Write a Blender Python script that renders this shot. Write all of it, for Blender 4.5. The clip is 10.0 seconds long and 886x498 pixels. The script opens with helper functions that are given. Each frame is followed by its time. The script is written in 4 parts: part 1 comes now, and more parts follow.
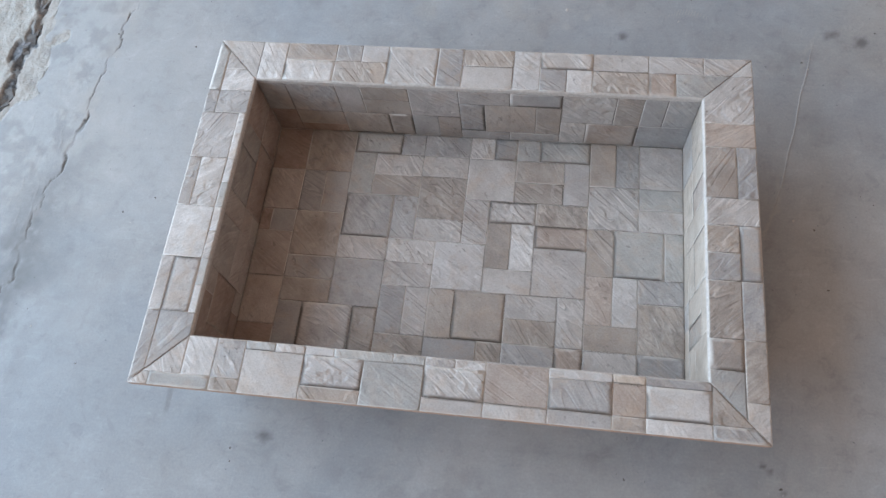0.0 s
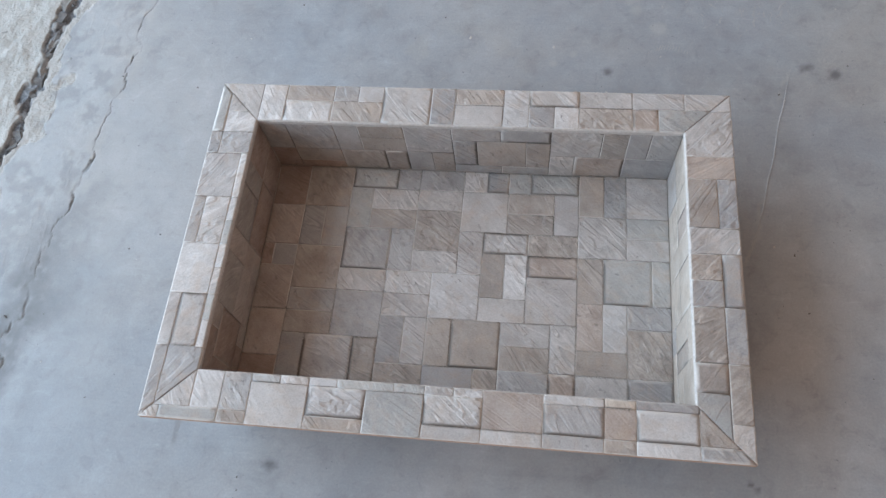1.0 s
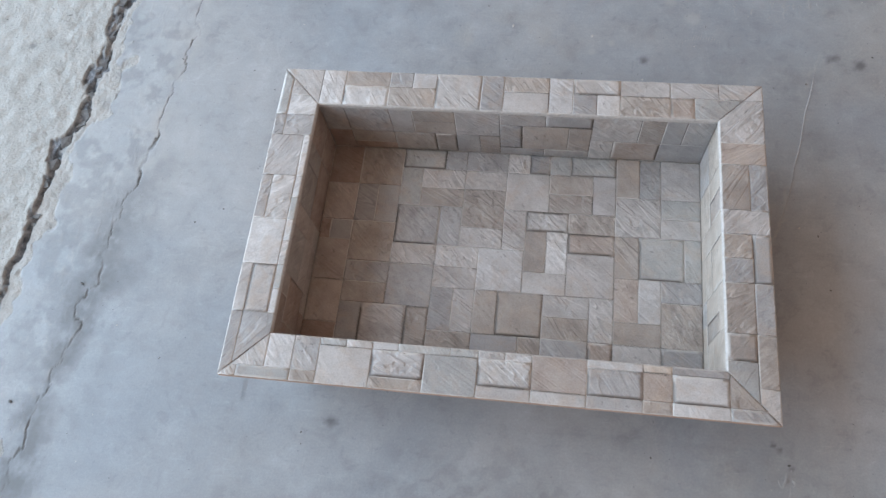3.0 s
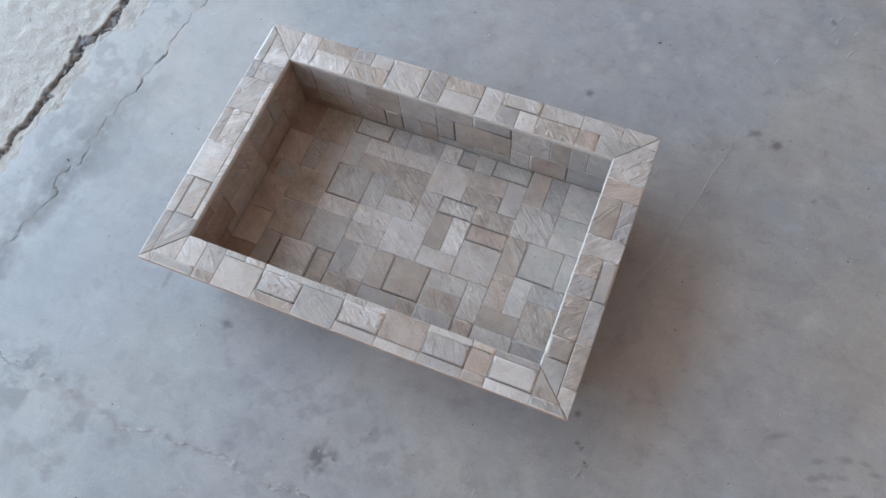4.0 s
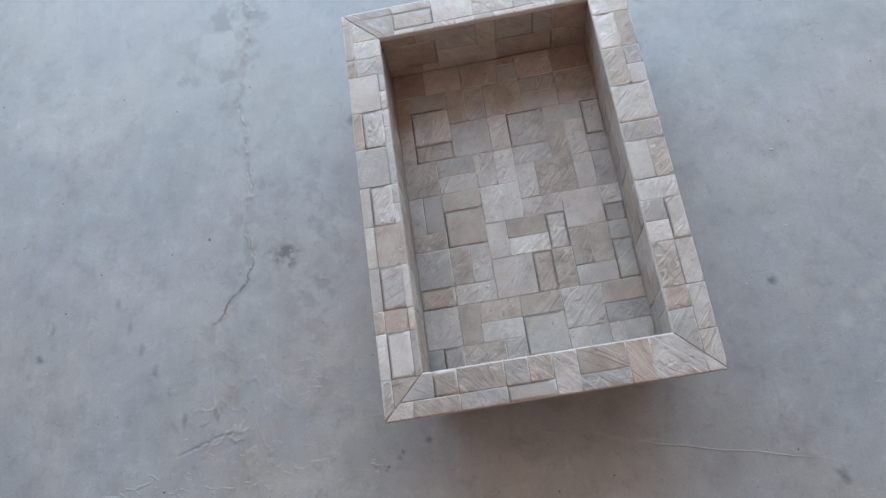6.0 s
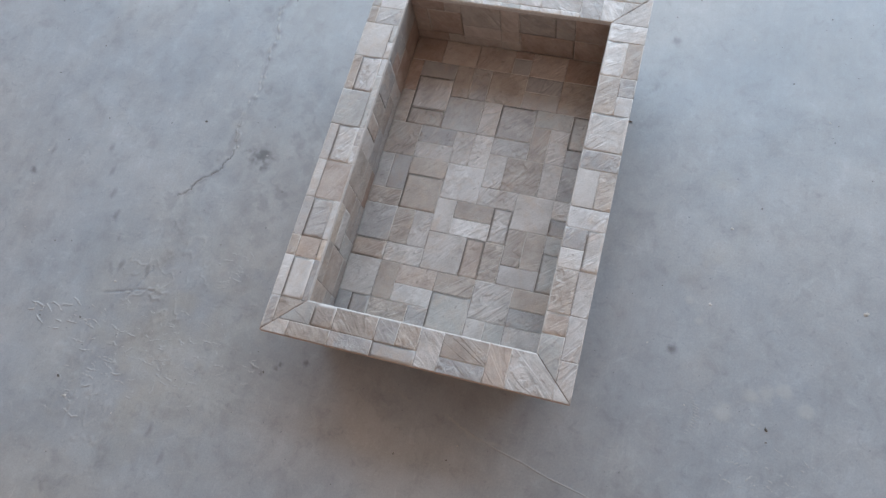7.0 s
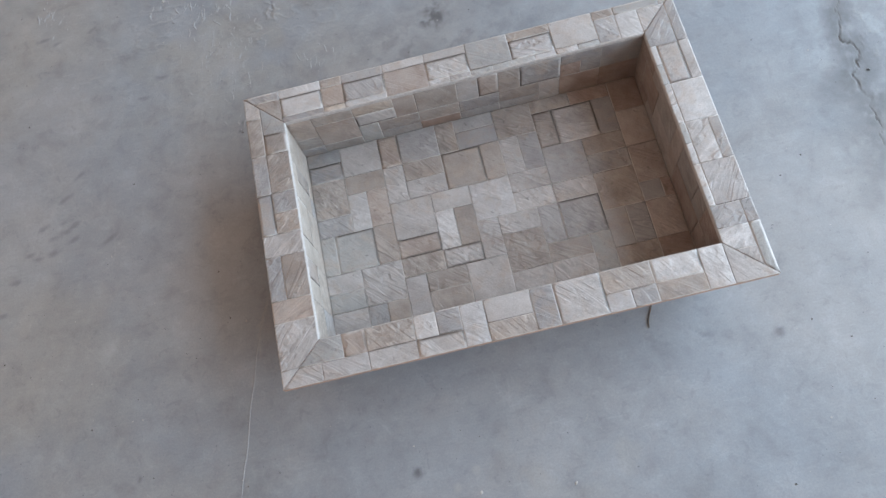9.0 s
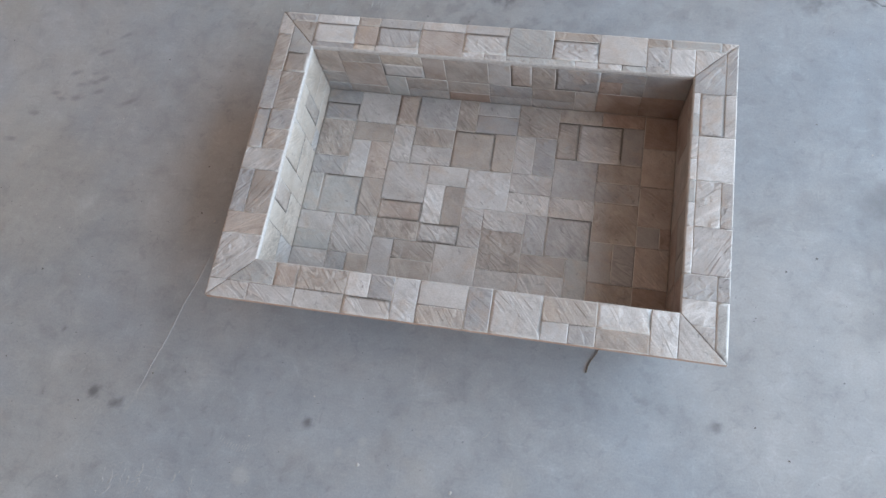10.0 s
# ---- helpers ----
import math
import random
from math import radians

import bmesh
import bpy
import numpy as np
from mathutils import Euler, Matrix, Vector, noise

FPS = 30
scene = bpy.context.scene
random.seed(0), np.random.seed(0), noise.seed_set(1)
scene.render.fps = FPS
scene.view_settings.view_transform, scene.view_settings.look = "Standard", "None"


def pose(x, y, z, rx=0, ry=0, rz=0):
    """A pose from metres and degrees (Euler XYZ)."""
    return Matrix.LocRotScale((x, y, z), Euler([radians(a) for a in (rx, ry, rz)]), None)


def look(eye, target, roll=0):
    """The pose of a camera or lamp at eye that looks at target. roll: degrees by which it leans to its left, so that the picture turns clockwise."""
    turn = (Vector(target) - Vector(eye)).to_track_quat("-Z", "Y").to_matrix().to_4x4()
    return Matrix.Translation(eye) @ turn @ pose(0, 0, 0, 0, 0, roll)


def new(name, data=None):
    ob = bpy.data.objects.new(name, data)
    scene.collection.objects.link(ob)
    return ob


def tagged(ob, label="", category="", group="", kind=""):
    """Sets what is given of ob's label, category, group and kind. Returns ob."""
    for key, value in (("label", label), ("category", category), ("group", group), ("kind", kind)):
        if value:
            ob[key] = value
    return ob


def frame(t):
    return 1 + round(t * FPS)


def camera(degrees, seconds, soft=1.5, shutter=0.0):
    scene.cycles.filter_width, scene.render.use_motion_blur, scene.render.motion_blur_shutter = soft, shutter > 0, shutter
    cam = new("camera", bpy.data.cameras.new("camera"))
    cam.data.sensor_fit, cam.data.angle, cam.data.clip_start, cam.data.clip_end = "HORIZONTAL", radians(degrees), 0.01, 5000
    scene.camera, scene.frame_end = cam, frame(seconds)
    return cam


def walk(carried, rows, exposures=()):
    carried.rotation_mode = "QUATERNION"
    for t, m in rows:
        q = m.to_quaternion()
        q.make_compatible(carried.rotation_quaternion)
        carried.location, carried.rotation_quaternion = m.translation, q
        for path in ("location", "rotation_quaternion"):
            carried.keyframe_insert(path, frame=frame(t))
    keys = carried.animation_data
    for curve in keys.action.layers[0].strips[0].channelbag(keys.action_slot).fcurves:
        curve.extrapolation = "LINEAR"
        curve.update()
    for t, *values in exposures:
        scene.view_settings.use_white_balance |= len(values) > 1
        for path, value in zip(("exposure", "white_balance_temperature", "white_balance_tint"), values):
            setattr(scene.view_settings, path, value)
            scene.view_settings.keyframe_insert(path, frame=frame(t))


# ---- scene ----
cam = camera(61.8, 10.0, 1.55)
PATH = [
    (0, (0.098, -0.38, 0.927), (-0.151, 0.384, -0.905), -12.5),
    (0.5, (0.128, -0.377, 0.95), (-0.147, 0.419, -0.864), -15.6),
    (1, (0.1, -0.382, 0.969), (-0.138, 0.434, -0.842), -11.9),
    (1.5, (0.09, -0.399, 0.995), (-0.137, 0.443, -0.805), -12.0),
    (2, (0.076, -0.391, 0.986), (-0.094, 0.412, -0.837), -7.3),
    (2.2, (0.061, -0.402, 0.998), (-0.137, 0.415, -0.816), -9.5),
    (3.3, (0.051, -0.422, 1.068), (-0.234, 0.312, -0.77), -14.0),
    (3.5, (0.134, -0.427, 1.09), (-0.193, 0.314, -0.739), -13.0),
    (4, (0.312, -0.448, 1.171), (-0.075, 0.237, -0.668), -8.3),
    (4.5, (0.326, -0.356, 1.147), (-0.127, 0.126, -0.741), -12.0),
    (5, (0.372, -0.235, 1.125), (-0.143, 0.087, -0.781), -12.6),
    (5.5, (0.409, -0.162, 1.135), (-0.228, -0.106, -0.76), -21.9),
    (5.7, (0.479, -0.117, 1.148), (-0.21, -0.123, -0.729), -19.1),
    (6.8, (0.519, 0.163, 1.217), (-0.1, -0.25, -0.639), -25.7),
    (7, (0.513, 0.23, 1.191), (-0.101, -0.167, -0.67), -19.2),
    (7.5, (0.4, 0.341, 1.197), (0.048, -0.297, -0.665), -31.6),
    (8, (0.346, 0.478, 1.188), (0.031, -0.191, -0.671), -11.8),
    (8.5, (0.21, 0.47, 1.161), (0.142, -0.228, -0.712), -20.3),
    (9, (0.054, 0.46, 1.135), (0.121, -0.231, -0.741), -18.8),
    (9.5, (-0.037, 0.414, 1.114), (0.265, -0.219, -0.759), -26.7),
    (10, (-0.123, 0.467, 1.079), (0.178, -0.195, -0.784), -16.1),
]
walk(cam, [(t, look(eye, target, roll)) for t, eye, target, roll in PATH])

# ---- light: daylight comes in through the wide opening on the -x side of an unseen, added carport ----
world = bpy.data.worlds.new("sky")
scene.world = world
world.use_nodes = True
wn = world.node_tree.nodes
sky = wn.new("ShaderNodeTexSky")
sky.sky_type, sky.sun_disc = "NISHITA", False
sky.sun_elevation, sky.sun_rotation = radians(48), radians(250)
world.node_tree.links.new(sky.outputs[0], wn["Background"].inputs[0])
wn["Background"].inputs[1].default_value = 0.10
scene.view_settings.exposure = 0.0

sun = new("sun", bpy.data.lights.new("sun", "SUN"))
sun.data.energy, sun.data.angle, sun.data.color = 0.25, radians(60), (1.0, 0.97, 0.93)
sun.matrix_world = look((-7, 2.2, 6), (0, 0, 0))

OPEN_X, ROOM_X, ROOM_Y0, ROOM_Y1, ROOM_H = -2.8, 2.8, -3.0, 3.0, 3.5
door_light = new("opening_daylight", bpy.data.lights.new("opening_daylight", "AREA"))
door_light.data.shape, door_light.data.size, door_light.data.size_y = "RECTANGLE", 3.3, 5.8
door_light.data.energy, door_light.data.color = 248.0, (0.672, 0.860, 1.033)
door_light.matrix_world = look((OPEN_X - 0.02, 0.1, 1.72), (0.6, 0.1, 1.35), 90)


# ---- materials ----
def material(name):
    m = bpy.data.materials.new(name)
    m.use_nodes = True
    nt = m.node_tree
    return m, nt, nt.nodes["Principled BSDF"]


def node(nt, kind, **values):
    n = nt.nodes.new(kind)
    for key, v in values.items():
        n.inputs[key].default_value = v
    return n


def ramp(nt, stops, source):
    n = nt.nodes.new("ShaderNodeValToRGB")
    e = n.color_ramp.elements
    while len(e) < len(stops):
        e.new(0.5)
    for item, (pos, col) in zip(e, stops):
        item.position = pos
        item.color = (*col, 1) if len(col) == 3 else col
    nt.links.new(source, n.inputs[0])
    return n


def mixed(nt, mode, fac, a, b):
    n = nt.nodes.new("ShaderNodeMix")
    n.data_type, n.blend_type = "RGBA", mode
    for sock, v in ((n.inputs[0], fac), (n.inputs[6], a), (n.inputs[7], b)):
        if isinstance(v, (int, float)):
            sock.default_value = v
        elif isinstance(v, tuple):
            sock.default_value = (*v, 1)
        else:
            nt.links.new(v, sock)
    return n.outputs[2]


def maths(nt, op, a, b=0.0):
    n = nt.nodes.new("ShaderNodeMath")
    n.operation = op
    for sock, v in zip(n.inputs, (a, b)):
        if isinstance(v, (int, float)):
            sock.default_value = v
        else:
            nt.links.new(v, sock)
    return n.outputs[0]


def grey(v):
    return (v, v, v)


def stone_material(name, dark, base, light, cleft):
    """Glazed ceramic with a printed quartzite face: slanting cleavage steps, cloudy tone, satin gloss."""
    m, nt, bsdf = material(name)
    L = nt.links.new
    coord = nt.nodes.new("ShaderNodeTexCoord")
    info = nt.nodes.new("ShaderNodeObjectInfo")
    shift = maths(nt, "MULTIPLY", info.outputs["Random"], 37.0)
    add = nt.nodes.new("ShaderNodeVectorMath")
    add.operation = "ADD"
    L(coord.outputs["Object"], add.inputs[0])
    L(shift, add.inputs[1])
    turn = maths(nt, "MULTIPLY_ADD", info.outputs["Random"], 0.55)
    turn.node.inputs[2].default_value = 0.5
    rot = nt.nodes.new("ShaderNodeVectorRotate")
    rot.rotation_type = "Z_AXIS"
    L(add.outputs[0], rot.inputs["Vector"])
    L(turn, rot.inputs["Angle"])

    def layered(squash, detail, rough, distortion):
        s = nt.nodes.new("ShaderNodeVectorMath")
        s.operation = "MULTIPLY"
        s.inputs[1].default_value = squash
        L(rot.outputs[0], s.inputs[0])
        n = node(nt, "ShaderNodeTexNoise", Scale=1.0, Detail=detail, Roughness=rough, Distortion=distortion)
        L(s.outputs[0], n.inputs["Vector"])
        return n.outputs[0]

    def pick(k, low, high):
        """A value of its own for each stone."""
        return ramp(nt, [(low, grey(0.0)), (high, grey(1.0))], maths(nt, "FRACT", maths(nt, "MULTIPLY", info.outputs["Random"], k))).outputs[0]

    streak = layered((7, 42, 50), 4.0, 0.58, 0.15)
    ledge = layered((4.5, 34, 30), 2.4, 0.44, 0.10)
    crinkle = layered((60, 120, 90), 3.0, 0.6, 0.8)
    cloud = node(nt, "ShaderNodeTexNoise", Scale=24.0, Detail=5.0, Roughness=0.62)
    L(add.outputs[0], cloud.inputs["Vector"])
    broad = node(nt, "ShaderNodeTexNoise", Scale=55.0, Detail=2.0, Roughness=0.5)
    L(rot.outputs[0], broad.inputs["Vector"])
    grain = node(nt, "ShaderNodeTexNoise", Scale=480.0, Detail=4.0, Roughness=0.75)
    L(coord.outputs["Object"], grain.inputs["Vector"])
    body = ramp(nt, [(0.30, dark), (0.50, base), (0.72, light)], cloud.outputs[0]).outputs[0]
    marks = ramp(nt, [(0.30, grey(0.84)), (0.45, grey(0.98)), (0.55, grey(1.02)), (0.72, grey(1.14))], streak).outputs[0]
    col = mixed(nt, "MULTIPLY", maths(nt, "MULTIPLY", pick(5.17, -0.4, 1.0), 0.75), body, marks)
    # a few long cleavage steps: a pale crest with a dark foot, broken off here and there
    steps_of = [(0.35, 1.0), (0.378, 0.80), (0.386, 1.30), (0.40, 1.0), (0.425, 0.76), (0.432, 1.34), (0.445, 1.03), (0.468, 0.98), (0.478, 0.84), (0.486, 1.22), (0.505, 0.98), (0.522, 0.70), (0.530, 1.45), (0.545, 1.04), (0.562, 0.84), (0.570, 1.25), (0.59, 1.0), (0.618, 0.76), (0.625, 1.34), (0.640, 1.0)]
    lines = ramp(nt, [(p, grey(1 + 0.8 * (v - 1))) for p, v in steps_of], ledge).outputs[0]
    patchy = ramp(nt, [(0.36, grey(0.1 * cleft)), (0.52, grey(cleft))], broad.outputs[0]).outputs[0]
    patchy = mixed(nt, "MULTIPLY", 1.0, patchy, pick(7.31, -0.25, 0.4))
    col = mixed(nt, "MULTIPLY", patchy, col, lines)
    # some stones are crinkled all over
    rough_one = pick(11.7, 0.72, 0.9)
    furrows = ramp(nt, [(0.34, grey(0.74)), (0.44, grey(0.97)), (0.52, grey(1.0)), (0.60, grey(1.15)), (0.68, grey(1.04))], crinkle).outputs[0]
    col = mixed(nt, "MULTIPLY", maths(nt, "MULTIPLY", rough_one, 0.8), col, furrows)
    pits = ramp(nt, [(0.27, grey(0.62)), (0.33, grey(1.0))], layered((110, 180, 150), 1.5, 0.5, 0.6)).outputs[0]
    col = mixed(nt, "MULTIPLY", pick(3.9, 0.5, 0.8), col, pits)
    blush = node(nt, "ShaderNodeTexNoise", Scale=21.0, Detail=5.0, Roughness=0.7, Distortion=0.8)
    L(add.outputs[0], blush.inputs["Vector"])
    warm = ramp(nt, [(0.50, grey(0.0)), (0.66, grey(0.45))], blush.outputs[0]).outputs[0]
    col = mixed(nt, "MIX", warm, col, (0.44, 0.355, 0.29))
    speck = ramp(nt, [(0.33, grey(0.78)), (0.5, grey(1.0)), (0.68, grey(1.16))], grain.outputs[0]).outputs[0]
    col = mixed(nt, "MULTIPLY", 0.8, col, speck)
    tone = ramp(nt, [(0.0, (0.91, 0.91, 0.92)), (0.5, (1.0, 0.997, 0.995)), (1.0, (1.08, 1.075, 1.07))], info.outputs["Random"]).outputs[0]
    col = mixed(nt, "MULTIPLY", 1.0, col, tone)
    # the print's edge shadow and highlight, mixed into the colour
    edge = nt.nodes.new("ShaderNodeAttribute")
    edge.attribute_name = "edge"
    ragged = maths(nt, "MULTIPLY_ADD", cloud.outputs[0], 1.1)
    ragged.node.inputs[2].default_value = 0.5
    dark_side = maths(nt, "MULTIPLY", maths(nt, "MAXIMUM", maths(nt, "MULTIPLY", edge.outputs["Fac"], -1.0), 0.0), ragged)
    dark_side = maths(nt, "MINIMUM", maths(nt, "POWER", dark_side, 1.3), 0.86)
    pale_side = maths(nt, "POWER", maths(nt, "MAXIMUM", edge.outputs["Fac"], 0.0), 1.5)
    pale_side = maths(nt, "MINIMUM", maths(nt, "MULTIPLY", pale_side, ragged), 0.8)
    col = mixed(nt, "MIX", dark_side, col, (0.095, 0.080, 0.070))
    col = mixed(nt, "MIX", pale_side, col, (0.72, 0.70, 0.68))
    L(col, bsdf.inputs["Base Color"])
    rough = ramp(nt, [(0.3, grey(0.60)), (0.7, grey(0.42))], cloud.outputs[0]).outputs[0]
    L(rough, bsdf.inputs["Roughness"])
    bsdf.inputs["Specular IOR Level"].default_value = 0.4
    stair = ramp(nt, [(0.424, grey(0.0)), (0.434, grey(0.3)), (0.52, grey(0.27)), (0.532, grey(0.62)), (0.616, grey(0.58)), (0.628, grey(0.9))], ledge).outputs[0]
    height = maths(nt, "MULTIPLY", mixed(nt, "MULTIPLY", 1.0, stair, patchy), 0.55)
    height = maths(nt, "ADD", height, maths(nt, "MULTIPLY", streak, 0.4))
    height = maths(nt, "ADD", height, maths(nt, "MULTIPLY", crinkle, maths(nt, "MULTIPLY_ADD", rough_one, 0.35)))
    height.node.inputs[1].links[0].from_node.inputs[1].links[0].from_node.inputs[2].default_value = 0.08
    height = maths(nt, "ADD", height, maths(nt, "MULTIPLY", grain.outputs[0], 0.16))
    bump = node(nt, "ShaderNodeBump", Strength=1.0, Distance=0.0036)
    L(height, bump.inputs["Height"])
    L(bump.outputs[0], bsdf.inputs["Normal"])
    return m


TONES = {
    "lmn": ("cream_stone", (0.372, 0.348, 0.339), (0.452, 0.435, 0.429), (0.523, 0.510, 0.507), 1.0),
    "wxy": ("white_stone", (0.443, 0.427, 0.425), (0.518, 0.510, 0.511), (0.584, 0.582, 0.588), 0.6),
    "fj": ("slate_stone", (0.283, 0.278, 0.280), (0.343, 0.342, 0.348), (0.399, 0.402, 0.410), 0.6),
    # ivory carries the daylight on the right end wall in its colour
    "aez": ("ivory_lit_stone", (0.436, 0.376, 0.324), (0.508, 0.451, 0.400), (0.572, 0.527, 0.480), 0.8),
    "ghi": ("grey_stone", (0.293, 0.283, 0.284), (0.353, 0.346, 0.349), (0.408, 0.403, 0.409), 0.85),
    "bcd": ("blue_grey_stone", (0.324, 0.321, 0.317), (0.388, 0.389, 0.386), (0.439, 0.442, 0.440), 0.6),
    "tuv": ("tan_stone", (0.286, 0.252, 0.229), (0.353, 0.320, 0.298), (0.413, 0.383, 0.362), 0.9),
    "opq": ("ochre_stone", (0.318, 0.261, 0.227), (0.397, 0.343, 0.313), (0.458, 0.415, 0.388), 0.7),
    # brown carries part of the left end's warm shade in its colour
    "rsk": ("brown_shaded_stone", (0.273, 0.197, 0.164), (0.337, 0.257, 0.220), (0.399, 0.323, 0.286), 0.7),
}
STONE = {}
for letters, (tone_name, dark, base, light, cleft) in TONES.items():
    mat = stone_material(tone_name, dark, base, light, cleft)
    for letter in letters:
        STONE[letter] = mat


def slab_material():
    """The pressed joints between the stones, and the raw terracotta body at the cut edges."""
    m, nt, bsdf = material("tile_joint")
    coord = nt.nodes.new("ShaderNodeTexCoord")
    n = node(nt, "ShaderNodeTexNoise", Scale=30.0, Detail=3.0)
    nt.links.new(coord.outputs["Object"], n.inputs["Vector"])
    c = ramp(nt, [(0.34, (0.36, 0.33, 0.31)), (0.46, (0.54, 0.51, 0.485)), (0.62, (0.66, 0.63, 0.605))], n.outputs[0]).outputs[0]
    nt.links.new(c, bsdf.inputs["Base Color"])
    bsdf.inputs["Roughness"].default_value = 0.7
    return m


def plain_material(name, dark, light, scale, rough=0.8, bump=0.0, distance=0.001):
    m, nt, bsdf = material(name)
    coord = nt.nodes.new("ShaderNodeTexCoord")
    n = node(nt, "ShaderNodeTexNoise", Scale=scale, Detail=6.0, Roughness=0.65)
    nt.links.new(coord.outputs["Object"], n.inputs["Vector"])
    c = ramp(nt, [(0.32, dark), (0.68, light)], n.outputs[0]).outputs[0]
    nt.links.new(c, bsdf.inputs["Base Color"])
    bsdf.inputs["Roughness"].default_value = rough
    if bump:
        b = node(nt, "ShaderNodeBump", Strength=bump, Distance=distance)
        nt.links.new(n.outputs[0], b.inputs["Height"])
        nt.links.new(b.outputs[0], bsdf.inputs["Normal"])
    return m


JOINT = slab_material()
GLAZE = plain_material("chipped_glaze", (0.42, 0.40, 0.39), (0.60, 0.58, 0.57), 300.0, 0.45, 0.3)
CLAY = plain_material("terracotta_body", (0.44, 0.30, 0.23), (0.56, 0.41, 0.33), 120.0, 0.9, 0.4)
# warm colour of the unseen room, chosen for its bounce into the shade
BOUNCE_PLASTER = plain_material("bounce_plaster", (0.57, 0.39, 0.285), (0.67, 0.475, 0.36), 6.0, 0.85, 0.2)


# ---- helpers of this scene ----
def mesh_object(name, bm, mats, parent=None, m=None, label=""):
    me = bpy.data.meshes.new(name)
    bm.to_mesh(me)
    bm.free()
    for mat in mats:
        me.materials.append(mat)
    ob = new(name, me)
    if parent is not None:
        ob.parent = parent
    if m is not None:
        ob.matrix_basis = m
    return tagged(ob, label)


def add_box(bm, x0, x1, y0, y1, z0, z1, mat=0):
    v = [bm.verts.new(p) for p in ((x0, y0, z0), (x1, y0, z0), (x1, y1, z0), (x0, y1, z0), (x0, y0, z1), (x1, y0, z1), (x1, y1, z1), (x0, y1, z1))]
    for q in ((0, 3, 2, 1), (4, 5, 6, 7), (0, 1, 5, 4), (1, 2, 6, 5), (2, 3, 7, 6), (3, 0, 4, 7)):
        bm.faces.new([v[i] for i in q]).material_index = mat


def clip(poly, a, b):
    """The part of a convex polygon to the left of the line a-b."""
    out = []
    side = lambda p: (b[0] - a[0]) * (p[1] - a[1]) - (b[1] - a[1]) * (p[0] - a[0])
    for p, q in zip(poly, poly[1:] + poly[:1]):
        sp, sq = side(p), side(q)
        if sp >= 0:
            out.append(p)
        if sp * sq < 0:
            f = sp / (sp - sq)
            out.append((p[0] + f * (q[0] - p[0]), p[1] + f * (q[1] - p[1])))
    return out


def shrink(poly, d):
    """A convex, counterclockwise polygon moved inwards by d on all sides."""
    out = poly
    n = len(poly)
    for i in range(n):
        a, b = poly[i], poly[(i + 1) % n]
        length = math.hypot(b[0] - a[0], b[1] - a[1])
        if length < 1e-6:
            continue
        nx, ny = -(b[1] - a[1]) / length * d, (b[0] - a[0]) / length * d
        out = clip(out, (a[0] + nx, a[1] + ny), (b[0] + nx, b[1] + ny))
        if len(out) < 3:
            return []
    clean = []
    for p in out:
        if not clean or math.hypot(p[0] - clean[-1][0], p[1] - clean[-1][1]) > 4e-4:
            clean.append(p)
    return clean if len(clean) > 2 else []


def stones_of(rows):
    """Cells of one letter that touch make one stone: its letter and the columns and rows that it spans."""
    seen, found = set(), []
    for r, line in enumerate(rows):
        for c, letter in enumerate(line):
            if (r, c) in seen:
                continue
            stack, cells = [(r, c)], []
            while stack:
                a, b = stack.pop()
                if (a, b) in seen or not (0 <= a < len(rows) and 0 <= b < len(line)) or rows[a][b] != letter:
                    continue
                seen.add((a, b))
                cells.append((a, b))
                stack += [(a + 1, b), (a - 1, b), (a, b + 1), (a, b - 1)]
            rs, cs = [a for a, _ in cells], [b for _, b in cells]
            found.append((letter, min(cs), max(cs) + 1, min(rs), max(rs) + 1))
    return found


THICK, PROUD = 0.0095, 0.0004


